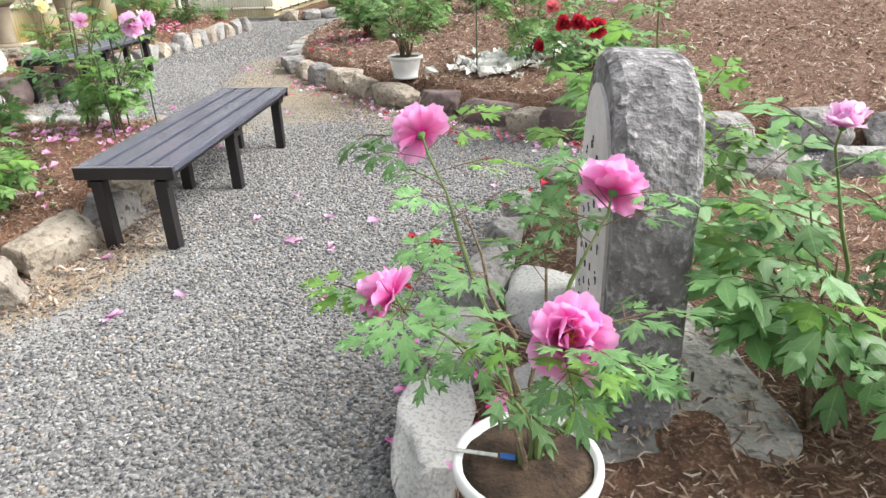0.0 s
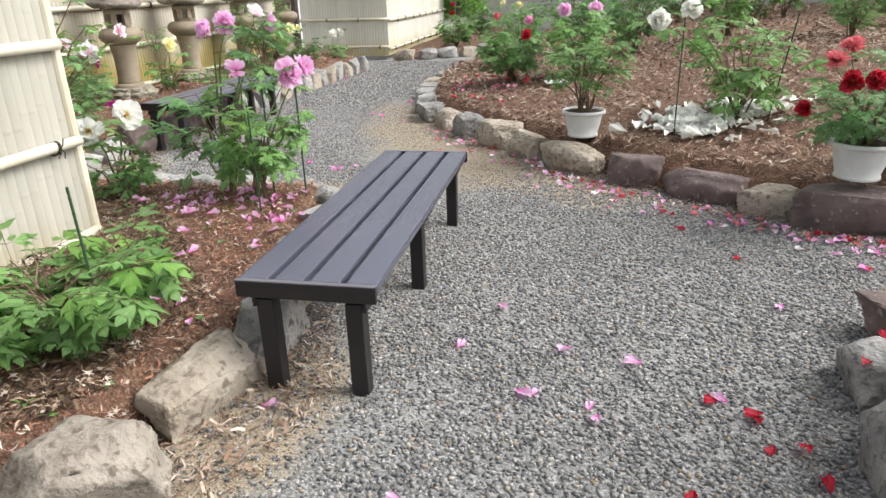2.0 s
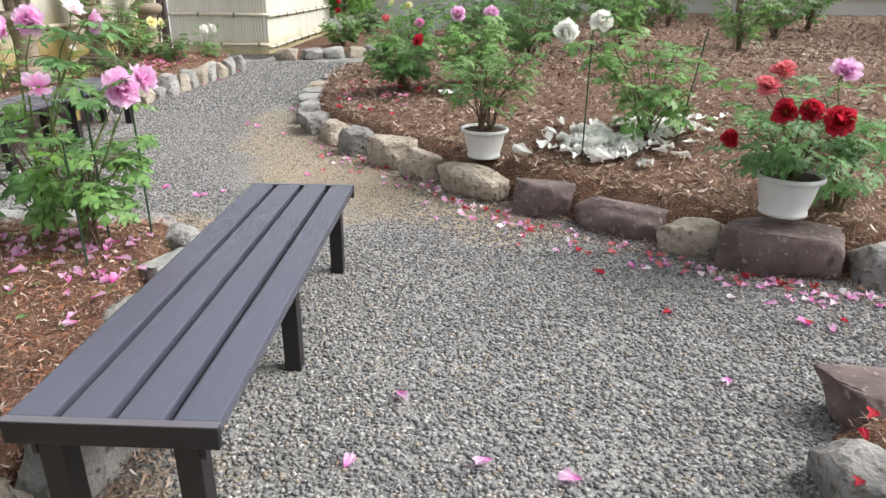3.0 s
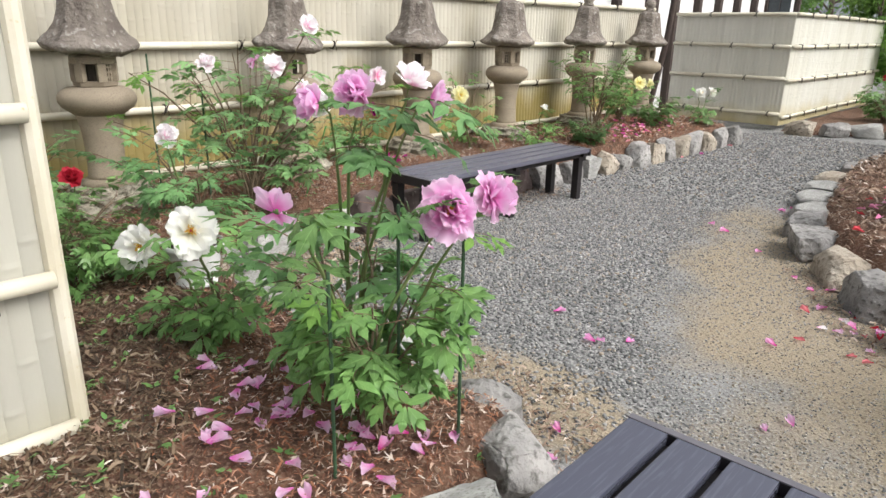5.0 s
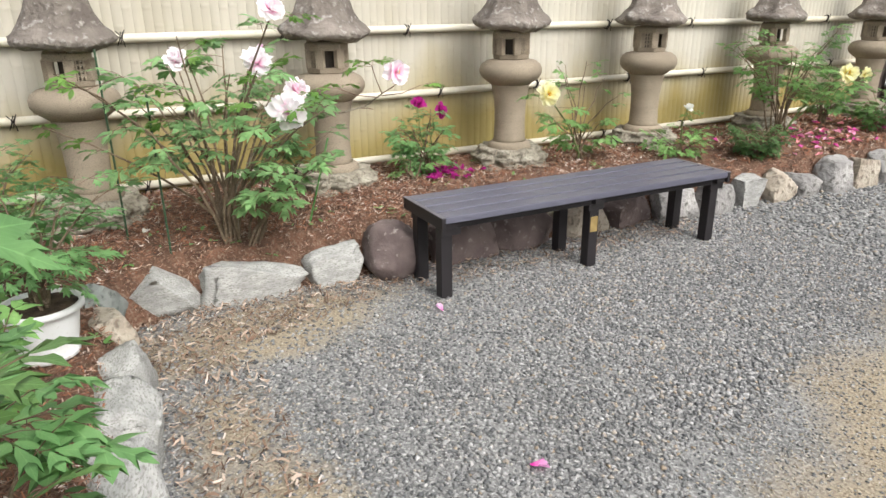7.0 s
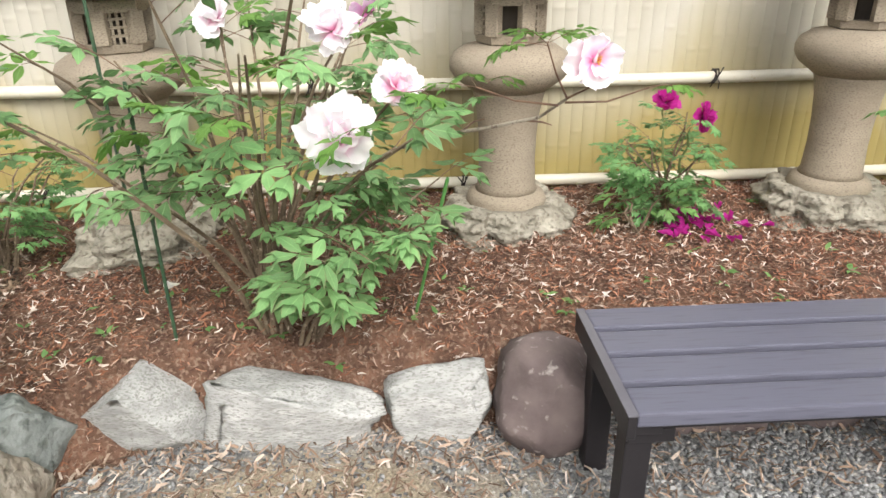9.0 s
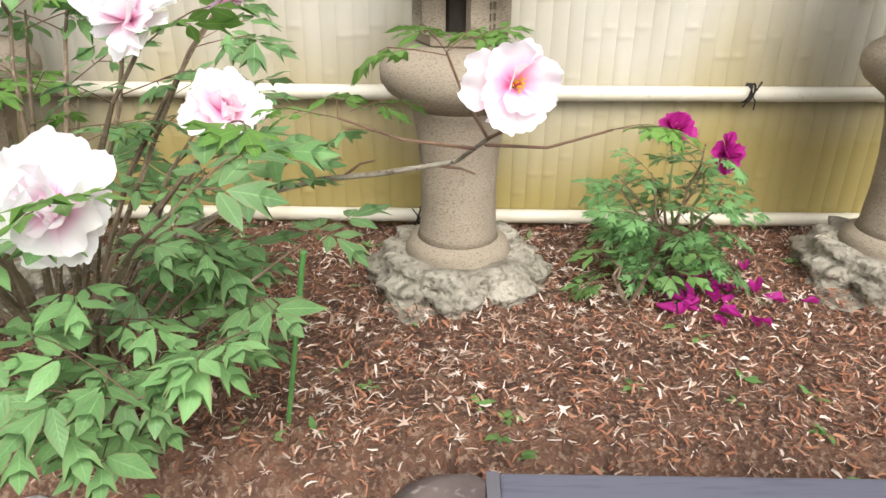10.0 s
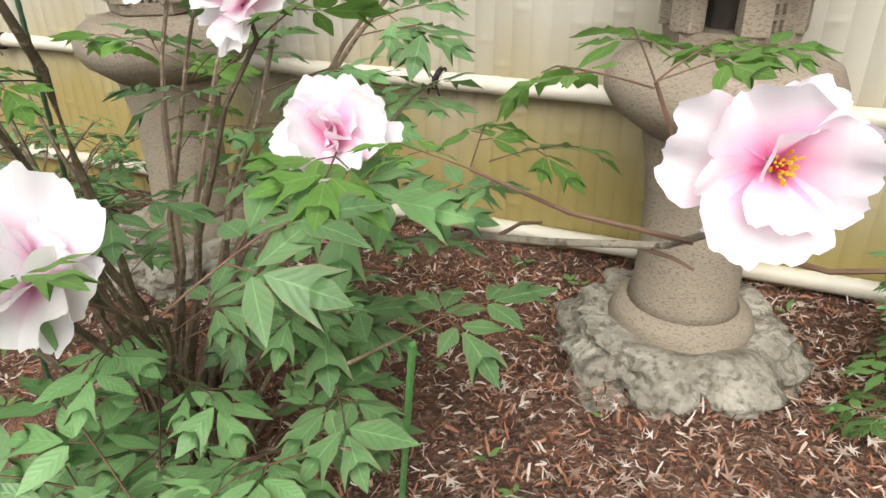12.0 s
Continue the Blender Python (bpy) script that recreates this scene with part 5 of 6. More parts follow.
peony(-5.35, 9.95, "tall leafy shrub with a yellow bloom", 1.12, 0.42, 16, 6, M_LEAF, [(-5.05, 10.28, 0.82, (0.9, -0.3, 0.2), "yellow", "single", 0.17, "pale yellow bloom"), (-5.0, 10.42, 0.8, (0.9, 0.1, 0.2), "yellow", "single", 0.14, "pale yellow bloom")], 23, size=0.85, style="fine", bare=0.4, joined=True)
peony(-5.6, 10.9, "leafy shrub beside a stone lantern", 0.6, 0.3, 10, 5, M_LEAF, [], 24, size=0.8, joined=True)
peony(-5.25, 11.2, "green peony with drooping leaves", 0.4, 0.25, 8, 5, M_LEAF, [], 25, size=0.8, joined=True)
peony(-5.0, 11.85, "small peony with two white blooms", 0.3, 0.14, 4, 4, M_LEAF, [(-4.98, 11.8, 0.64, (0.8, -0.4, 0.4), "white", "single", 0.15, "white bloom"), (-4.95, 12.05, 0.64, (0.8, -0.2, 0.4), "white", "single", 0.15, "white bloom")], 26, size=0.7)
peony(-5.6, 4.3, "leafy shrub in front of the fence", 0.62, 0.35, 10, 6, M_LEAF_BLUE, [], 27, size=0.8, style="fine")

# ---- the bed beside the bench ----
peony(-2.72, 4.42, "tall lilac-pink double peony tied to stakes", 0.74, 0.21, 10, 5, M_LEAF, [
    (-2.51, 4.51, 0.9, (0.6, -0.55, 0.25), "lilac", "double", 0.18, "full lilac-pink double bloom"),
    (-2.49, 4.65, 0.915, (0.7, 0.2, 0.3), "lilac", "double", 0.16, "lilac-pink double bloom"),
    (-2.56, 4.03, 0.97, (0.3, -0.6, -0.4), "lilac", "wilted", 0.12, "wilted bloom with last petals"),
], 31, young=0.16, bare=0.36, size=0.86, stakes=[(-2.62, 4.2, 0.62), (-2.66, 4.47, 0.72), (-2.5, 4.56, 0.7)])
peony(-3.0, 4.56, "pink peony with several open blooms above drooping leaves", 0.75, 0.24, 7, 5, M_LEAF_BLUE, [
    (-2.83, 4.47, 1.165, (0.3, -0.6, 0.2), "lilac", "cup", 0.16, "pink bloom seen from behind"),
    (-2.89, 4.39, 1.14, (-0.3, -0.6, 0.1), "lilac", "cup", 0.15, "pink bloom"),
    (-2.68, 4.53, 1.2, (0.3, 0.2, 0.9), "pale", "cup", 0.13, "pale pink bloom"),
    (-2.62, 4.545, 1.165, (0.5, 0.4, -0.1), "lilac", "cup", 0.13, "pink bloom"),
], 32, bare=0.5, lowest=-55)
peony(-3.62, 4.4, "white peony with large open blooms", 0.38, 0.2, 6, 4, M_LEAF, [
    (-3.37, 4.22, 0.71, (0.75, -0.35, 0.3), "white", "single", 0.2, "large white bloom with yellow centre"),
    (-3.54, 4.135, 0.637, (0.3, -0.8, 0.2), "white", "single", 0.18, "large white bloom seen from the side"),
], 33, size=0.85)
peony(-4.62, 4.18, "low bushy peony with bright green leaves and a red bloom", 0.45, 0.42, 18, 6, M_LEAF, [(-4.55, 4.26, 0.68, (0.6, -0.3, 0.6), "red", "cup", 0.12, "red bloom")], 34, style="fine", bare=0.15, lowest=-30)
pot(-4.2, 4.62, 0.2, 0.14, 0.2, "white flower pot half hidden by peony leaves")
peony(-4.2, 4.62, "potted peony with blue-green leaves", 0.6, 0.32, 9, 6, M_LEAF_BLUE, [(-4.1, 4.5, 0.9, (0.8, -0.2, 0.4), "pale", "cup", 0.12, "white bloom")], 35, style="fine", base=0.37, bare=0.35, size=0.9)
peony(-2.68, 2.75, "low spreading peony with fresh green leaves", 0.34, 0.3, 16, 6, M_LEAF, [], 36, bare=0.2, lowest=-22, young=0.12)
peony(-2.95, 3.3, "small green weedy peony shoot", 0.14, 0.12, 3, 3, M_LEAF_YOUNG, [], 37, size=0.6)
stake(-2.62, 2.88, 0.55, 3, 20)

# ---- the sloping bed ----
pot(-0.9, 6.2, 0.212, 0.165, 0.2, "white flower pot standing on the mulch")
peony(-0.9, 6.2, "potted peony with light green foliage", 0.62, 0.28, 15, 5, M_LEAF, [], 41, base=0.39, bare=0.55, size=0.85, joined=True, style="fine")
pot(0.59, 4.91, 0.275, 0.165, 0.205, "white flower pot standing on a flat stone")
peony(0.59, 4.91, "potted red peony in full bloom", 0.4, 0.26, 12, 5, M_LEAF_BLUE, [
    (0.4, 4.68, 0.82, (-0.2, -0.9, 0.3), "red", "double", 0.12, "deep red bloom"),
    (0.49, 4.64, 0.83, (0, -0.9, 0.3), "red", "double", 0.12, "deep red bloom"),
    (0.61, 4.62, 0.8, (0.2, -0.9, 0.2), "red", "double", 0.15, "deep red bloom"),
    (0.27, 4.88, 0.66, (-0.7, -0.6, 0), "red", "cup", 0.12, "red bloom"),
    (0.33, 4.73, 0.92, (-0.2, -0.4, 0.7), "coral", "double", 0.12, "coral bloom"),
    (0.41, 4.79, 0.98, (-0.1, -0.4, 0.8), "coral", "double", 0.12, "coral bloom"),
], 42, base=0.44, bare=0.35, style="fine", size=0.85)
peony(0.95, 5.1, "peony with pink blooms behind a flower pot", 0.7, 0.35, 10, 5, M_LEAF_BLUE, [(0.72, 4.88, 0.97, (0, -0.7, 0.6), "lilac", "cup", 0.16, "pink bloom")], 43, style="fine", joined=True)
peony(0.25, 6.45, "tall peony with white blooms and a stake", 0.85, 0.4, 12, 6, M_LEAF, [
    (-0.42, 6.0, 1.06, (-0.3, -0.6, -0.2), "white", "double", 0.17, "hanging white bloom"),
    (-0.23, 5.9, 1.13, (0, -0.6, 0.3), "white", "double", 0.15, "white bloom"),
], 44, joined=True, bare=0.35)
stake(-0.24, 6.1, 0.9)
stake(0.45, 6.35, 0.8, 8, 60)
peony(-1.72, 8.68, "shrubby red peony with petals beneath it", 0.6, 0.35, 14, 6, M_LEAF_DARK, [
    (-1.5, 8.1, 0.82, (-0.2, -0.8, 0.3), "red", "cup", 0.13, "red bloom"),
    (-1.85, 8.5, 0.98, (-0.2, -0.5, 0.6), "coral", "cup", 0.13, "coral bloom"),
], 45, joined=True, bare=0.4)
peony(-1.0, 8.7, "tall peony with lilac blooms", 0.75, 0.4, 14, 6, M_LEAF, [
    (-1.16, 9.0, 1.02, (-0.1, -0.8, 0.3), "lilac", "double", 0.18, "lilac bloom"),
    (-0.83, 8.64, 1.05, (0, -0.8, 0.4), "lilac", "double", 0.16, "lilac bloom"),
    (-1.2, 8.4, 0.7, (0, -0.8, 0.3), "yellow", "cup", 0.1, "small yellow bloom"),
], 46, joined=True)
rnd = random.Random(9)
SLOPE = [
    (2.3, 10.5, 0.9, "green"), (-0.3, 10.2, 0.9, "dark"), (0.9, 10.8, 0.9, "green"), (-1.9, 10.6, 0.7, "dark"),
    (-0.9, 11.4, 0.9, "blue"), (-2.0, 12.8, 0.8, "green"), (-0.2, 13.0, 1.0, "blue"), (1.6, 12.8, 1.0, "green"),
    (-1.3, 14.6, 0.9, "green"), (0.8, 15.4, 1.1, "dark"), (3.6, 12.6, 1.0, "green"), (5.6, 11.6, 0.9, "blue"), (2.6, 15.0, 1.1, "green"), (-1.0, 17.0, 1.0, "dark"),
    (-3.6, 15.4, 0.6, "green"), (-3.7, 16.9, 0.7, "green"), (-3.6, 18.6, 0.8, "dark"), (1.8, 18.0, 1.2, "green"), (-2.4, 20.5, 1.2, "dark"), (0.3, 20.5, 1.2, "green"), (5.0, 14.6, 1.1, "green"),
]
GREENS = {"green": M_LEAF, "blue": M_LEAF_BLUE, "dark": M_LEAF_DARK}
HUES = ["lilac", "red", "white", "pink", "coral", "yellow", "magenta"]
for i, (x, y, h, tone) in enumerate(SLOPE):
    z = ground_z(x, y)
    hue = HUES[i % 7]
    blooms = [(x + rnd.uniform(-0.3, 0.3), y - rnd.uniform(0, 0.35), z + h * rnd.uniform(0.75, 1.1), (rnd.uniform(-0.5, 0.5), -0.8, 0.4), hue, "cup", rnd.uniform(0.13, 0.17), hue + " bloom") for _ in range(rnd.choice((1, 2, 2, 3)))] if y < 15 or i % 2 else []
    peony(x, y, "far garden peony shrub with " + (hue + " blooms" if blooms else "green leaves only"), h, 0.42, 13, 6, GREENS[tone], blooms, 60 + i, joined=True, size=1.0, bare=0.3, style="fine" if i % 3 == 0 else "broad", group="peonies on the slope")

# ---- the bed around the monument ----
mon = thing("stone_monument", pose(0.37, 1.78, 0.1, 0, 0, 0), "rough grey arched stone monument with a carved inscribed face", "monument")
b = bmesh.new()
W, H, T = 0.36, 0.97, 0.1
rows, cols = 26, 40
ring = []
for j in range(cols + 1):
    a = math.pi * j / cols
    ring.append((W * math.cos(a) * (1 - 0.06 * math.sin(a)), 0.62 + 0.38 * math.sin(a) ** 0.8))
outline = [(W * 0.97, 0.0), (W * 0.99, 0.2), (W, 0.42)] + ring + [(-W, 0.42), (-W * 1.0, 0.2), (-W * 0.98, 0.0)]
layers = []
for x, k in ((-T, 0.93), (-T * 0.8, 0.99), (-0.3 * T, 1.0), (0.3 * T, 1.0), (T * 0.8, 0.98), (T, 0.9)):
    lay = []
    for y, z in outline:
        q = Vector((x, y * k, z * H * (0.985 if k < 0.95 else 1.0)))
        rough = 0.02 if x > -T else 0.006
        q += Vector((noise.noise(q * 9), noise.noise(q * 9 + Vector((5, 5, 5))), 0.6 * noise.noise(q * 7 + Vector((9, 2, 1))))) * rough
        lay.append(b.verts.new(q))
    layers.append(lay)
n_ = len(outline)
for lo, hi in zip(layers, layers[1:]):
    for i in range(n_):
        b.faces.new((lo[i], lo[(i + 1) % n_], hi[(i + 1) % n_], hi[i]))
b.faces.new(layers[0])
b.faces.new(layers[-1][::-1])
part("slab", b, M_MONUMENT, mon, "rough weathered stone slab")
b = bmesh.new()
face = [b.verts.new((-T - 0.008, y * 0.8, 0.03 + z * H * 0.88)) for y, z in outline]
back = [b.verts.new((-T + 0.01, y * 0.8, 0.03 + z * H * 0.88)) for y, z in outline]
b.faces.new(face)
for i in range(n_):
    b.faces.new((face[i], face[(i + 1) % n_], back[(i + 1) % n_], back[i]))
fp = part("face_panel", b, M_MONUMENT_FACE, mon, "smooth pale dressed face")
rnd = random.Random(5)
for c in range(4):
    z = 0.76 - 0.06 * abs(c - 1.5)
    while z > 0.16:
        h = rnd.uniform(0.02, 0.045)
        y0 = -0.17 + 0.11 * c
        for k in range(3):
            wide_, tall_ = rnd.uniform(0.0025, 0.013), rnd.uniform(0.003, h * 0.55)
            part("brush_stroke", box(0.003, wide_, tall_, 0), M_INK, fp, "", pose(-T - 0.0095, y0 + rnd.uniform(-0.012, 0.012), z - rnd.uniform(0, h)))
        z -= h + 0.03
rock("base_stone", 0.46, 1.75, (0.62, 1.0, 0.2), 4, 301, M_GREY, "broad flat grey stone under the monument", "monument stones", sink=0.02, flat=0.5)
rock("stone_block", 0.17, 2.1, (0.3, 0.42, 0.3), -12, 302, M_BLOCK, "pale squared stone block before the monument", "monument stones", sink=0.05, flat=0.6)
rock("stone_block", 0.2, 1.58, (0.3, 0.36, 0.24), 10, 303, M_BLOCK, "pale flat stone block before the monument", "monument stones", sink=0.04, flat=0.6)

pot(0.065, 1.015, 0.165, 0.152, 0.23, "white flower pot with a pink peony in front of a monument")
peony(0.08, 1.02, "potted pink peony with ruffled blooms", 0.56, 0.24, 4, 3, M_LEAF_BLUE, [
    (0.225, 1.21, 0.888, (0.3, 0.65, 0.45), "pink", "double", 0.15, "ruffled pink bloom seen from behind"),
    (-0.183, 1.0, 0.765, (-0.75, 0.2, 0.35), "pink", "double", 0.135, "ruffled pink bloom"),
    (0.107, 0.83, 0.795, (0.15, -0.7, 0.55), "pink", "double", 0.155, "ruffled pink bloom with yellow centre"),
    (-0.165, 1.36, 0.965, (-0.4, 0.6, 0.35), "pink", "double", 0.14, "pink bloom"),
], 51, base=0.37, bare=0.66, bias=(-0.05, 0.08), bloom_leaves=8, size=0.8, thick=0.006, style="fine", young=0.12, lowest=-15)
peony(0.86, 1.5, "leafy peony with one lilac-pink bloom beside the monument", 0.74, 0.56, 14, 5, M_LEAF_BLUE, [(0.74, 1.45, 0.95, (0.1, -0.2, 1), "lilac", "cup", 0.13, "lilac-pink bloom")], 52, bare=0.36, size=1.08, lowest=2, bias=(0.04, -0.02), young=0.12)
peony(1.45, 1.75, "leafy green peony beside the monument", 0.75, 0.4, 12, 6, M_LEAF, [(1.5, 2.2, 0.95, (0, -0.5, 0.5), "magenta", "cup", 0.13, "dark magenta bloom")], 53, bare=0.3, lowest=-14)
peony(0.62, 2.75, "red peony with bright green leaves beside edging stones", 0.95, 0.42, 14, 5, M_LEAF, [(0.42, 2.95, 0.72, (-0.7, 0, 0.2), "red", "cup", 0.1, "red bloom"), (0.55, 2.5, 1.15, (0, -0.3, 0.8), "red", "cup", 0.1, "red bud")], 54, young=0.35, bare=0.3, bias=(-0.06, -0.08), lowest=-12)


# small plant labels
tag = thing("plant_label", pose(-0.05, 1.02, 0.4, 4, 4, -4), "white plastic plant label with a blue end in a pot", "label", "plant labels")
part("strip", box(0.11, 0.01, 0.002, 0.0008), M_BLOCK, tag)
part("end", box(0.03, 0.0145, 0.003, 0.0008), mat("blue_plastic", (0.02, 0.1, 0.35), (0.03, 0.14, 0.45), 10.0, 0.4, 0.0), tag, "blue plastic end", pose(0.075, 0, 0.001))
sign = thing("plant_label", pose(-1.2, 8.2, ground_z(-1.2, 8.2) + 0.03, 12, 0, 25), "blank white label board lying on the mulch", "label", "plant labels")
part("board", box(0.24, 0.09, 0.008, 0.002), M_POT, sign)


# ---- fallen petals ----
FALLEN = {key: [petal_mesh("fallen_petal", pm, 0.095, 0.062, 0.3, 0.12, 0.13, 20 + s) for s in range(4)] for key, pm in PETALS.items()}
rnd = random.Random(21)


def drop_petal(x, y, colour, z=None, s=1.0):
    ob = new("fallen_petal", rnd.choice(FALLEN[colour]))
    gz = ground_z(x, y) if z is None else z
    ob.matrix_basis = pose(x, y, gz + (0.022 if gz > 0.05 else 0.012), rnd.uniform(-14, 14), rnd.uniform(-14, 14), rnd.uniform(0, 360)) @ Matrix.Scale(0.6 * s * rnd.uniform(0.75, 1.15), 4)
    return tagged(ob, {"red": "single red", "lilac": "single lilac-pink", "pink": "single bright pink", "white": "single white", "magenta": "single magenta", "pale": "single pale pink", "coral": "single coral", "yellow": "single yellow"}[colour] + " petal fallen on the ground", "petal", "fallen petals")


ON_GRAVEL = {
    "red": [(-0.28, 2.93), (-0.31, 2.91), (-0.287, 2.77), (-0.187, 2.79), (-0.41, 2.99), (-0.184, 2.58), (-0.546, 2.53), (-0.424, 2.47), (-0.365, 4.72), (-0.133, 4.27), (-0.217, 2.15), (0.55, 4.62)],
    "lilac": [(-0.804, 2.84), (-0.83, 2.86), (-0.897, 3.26), (-1.02, 2.92), (-1.08, 2.94), (-1.33, 3.2), (-0.64, 3.19), (-0.024, 3.76), (-1.33, 2.35), (-1.574, 2.17), (-1.55, 2.15), (-1.92, 2.71), (-1.216, 3.6), (-0.38, 2.98), (-3.16, 5.26), (-4.2, 6.19), (-1.94, 5.57), (-1.88, 5.67)],
    "pink": [(-0.727, 2.37), (-0.254, 2.2), (-0.334, 2.02), (-0.253, 1.96), (-0.3, 1.75), (-0.26, 1.62), (-0.33, 1.5), (-2.76, 5.78), (-2.65, 5.86), (-3.08, 5.91), (-3.23, 8.12), (-2.7, 7.7), (-2.75, 5.76), (-2.15, 6.31), (-2.41, 7.35), (-2.2, 7.24), (-2.12, 6.98), (-3.0, 8.93), (-3.03, 8.0), (-1.94, 6.77), (-2.24, 7.18), (-2.19, 7.3)],
    "white": [(-4.69, 4.97), (-5.25, 5.06)],
}
for colour, spots in ON_GRAVEL.items():
    for x, y in spots:
        drop_petal(x, y, colour)
KERB = [(-2.0, 7.1), (-1.6, 6.6), (-1.05, 5.92), (-0.58, 5.42), (0.05, 4.98), (0.55, 4.64), (1.05, 4.46)]
for i in range(170):
    k = min(int(rnd.random() ** 0.8 * 6), 5)
    f = rnd.random()
    q = abs(rnd.gauss(0.0, 0.17))
    drop_petal(KERB[k][0] + (KERB[k + 1][0] - KERB[k][0]) * f - 0.6 * q, KERB[k][1] + (KERB[k + 1][1] - KERB[k][1]) * f - 0.8 * q, rnd.choice(["pink", "lilac", "pale", "red", "lilac", "coral"]), s=0.85)
for i in range(48):
    drop_petal(-2.9 + rnd.gauss(0, 0.22), 4.22 + rnd.gauss(0, 0.2), "lilac")
for i in range(26):
    drop_petal(-2.55 + rnd.gauss(0, 0.22), 4.35 + rnd.gauss(0, 0.3), rnd.choice(["lilac", "lilac", "pink"]))
for i in range(14):
    drop_petal(-2.5 + rnd.gauss(0, 0.16), 3.5 + rnd.gauss(0, 0.4), "lilac")
for i in range(34):
    drop_petal(-5.6 + rnd.gauss(0, 0.1), 6.92 + rnd.gauss(0, 0.14), "magenta")


def petal_drift(name, label, seed, n, cx, cy, sx, sy, colours, scale):
    """A drift of fallen petals too many to count."""
    rnd = random.Random(seed)
    groups = {}
    for _ in range(n):
        x, y = cx + rnd.gauss(0, sx), cy + rnd.gauss(0, sy)
        m = pose(x, y, ground_z(x, y) + 0.036, rnd.uniform(-14, 14), rnd.uniform(-14, 14), rnd.uniform(0, 360)) @ Matrix.Scale(scale * rnd.uniform(0.7, 1.1), 4)
        c = rnd.choice(colours)
        vs, fs = groups.setdefault(c, ([], []))
        me = rnd.choice(FALLEN[c])
        k = len(vs)
        vs += [m @ v.co for v in me.vertices]
        fs += [tuple(k + q for q in p.vertices) for p in me.polygons]
    for c, (vs, fs) in groups.items():
        tagged(new(name, mesh_of(name, vs, fs, DRIFT[c], True)), label, "petals", kind="stuff")


DRIFT = {key: mat(key + "_drift_petal", *c, 8.0, 0.6, 0.1, 60.0, island=0.12, through_light=0.1, where="World") for key, c in {"white": ((0.84, 0.84, 0.79), (0.9, 0.9, 0.87)), "coral": ((0.7, 0.2, 0.26), (0.75, 0.3, 0.34)), "red": ((0.5, 0.03, 0.05), (0.6, 0.06, 0.08)), "pink": ((0.75, 0.25, 0.45), (0.8, 0.42, 0.58)), "magenta": ((0.5, 0.03, 0.25), (0.6, 0.08, 0.35))}.items()}
petal_drift("petal_drift", "drift of fallen white petals on the slope", 31, 150, -0.05, 6.24, 0.18, 0.14, ["white"], 1.35)
petal_drift("petal_drift", "drift of fallen white petals on the slope", 32, 120, 0.3, 6.6, 0.22, 0.14, ["white"], 1.05)
petal_drift("petal_drift", "drift of fallen red and coral petals under a peony", 33, 70, -1.9, 8.6, 0.35, 0.45, ["coral", "red", "pink"], 0.6)
petal_drift("petal_drift", "drift of fallen pink and crimson petals under shrubs", 34, 80, -5.1, 10.4, 0.22, 0.6, ["coral", "magenta", "pink"], 0.6)
for i in range(12):
    drop_petal(0.25 + rnd.gauss(0, 0.1), 3.15 + rnd.gauss(0, 0.12), "red", z=0.14)
for i in range(10):
    drop_petal(0.0 + rnd.gauss(0, 0.07), 1.35 + rnd.gauss(0, 0.16), "pink", z=0.2)


# ---- trees behind ----
M_BARK = mat("grey_bark", (0.09, 0.07, 0.055), (0.18, 0.15, 0.12), 8.0, 0.9, 0.8, 30.0)


def tree(x, y, h, spread, seed, leaf_mat, label, clear=0.3):
    rnd = random.Random(seed)
    z = ground_z(x, y)
    top = thing("tree", pose(x, y, z), label, "tree", "background trees")
    trunk = [Vector((0.12 * h * 0.1 * math.sin(3 * t + seed), 0.01 * h * math.sin(5 * t), h * t * 0.85)) for t in [i / 7 for i in range(8)]]
    b = tube(trunk, [0.02 * h * (1 - 0.11 * i) for i in range(8)], 8)
    tips = []
    for i in range(22):
        t = rnd.uniform(clear, 0.98)
        p = along(trunk, t)
        a = rnd.uniform(0, 6.28)
        r = spread * rnd.uniform(0.45, 1.0) * (1.15 - 0.6 * abs(t - 0.55))
        e = p + Vector((math.cos(a) * r, math.sin(a) * r, rnd.uniform(0.05, 0.3) * h * 0.5))
        q = p.lerp(e, 0.5) + Vector((0, 0, 0.06 * h))
        tube([p, q, e], [0.006 * h, 0.004 * h, 0.0015 * h], 5, b)
        tips += [q, e, q.lerp(e, 0.5)]
    part("trunk", b, M_BARK, top, "slender grey trunk with spreading limbs")
    npr = np.random.default_rng(seed)
    n = 5200
    c = np.array([tuple(p) for p in tips])[npr.integers(0, len(tips), n)] + npr.normal(0, 0.13 * spread, (n, 3))
    u = npr.normal(0, 1, (n, 3))
    u /= np.linalg.norm(u, axis=1, keepdims=True)
    w = np.cross(u, npr.normal(0, 1, (n, 3)))
    w /= np.linalg.norm(w, axis=1, keepdims=True)
    s = npr.uniform(0.04, 0.09, (n, 1)) * (h / 4) ** 0.5
    v = np.stack([c - u * s, c + w * s * 0.45, c + u * s, c - w * s * 0.45], 1).reshape(-1, 3)
    part("crown", mesh_of("crown", v.tolist(), np.arange(4 * n).reshape(-1, 4).tolist(), leaf_mat), parent=top, label="airy crown of small leaves")
    return top


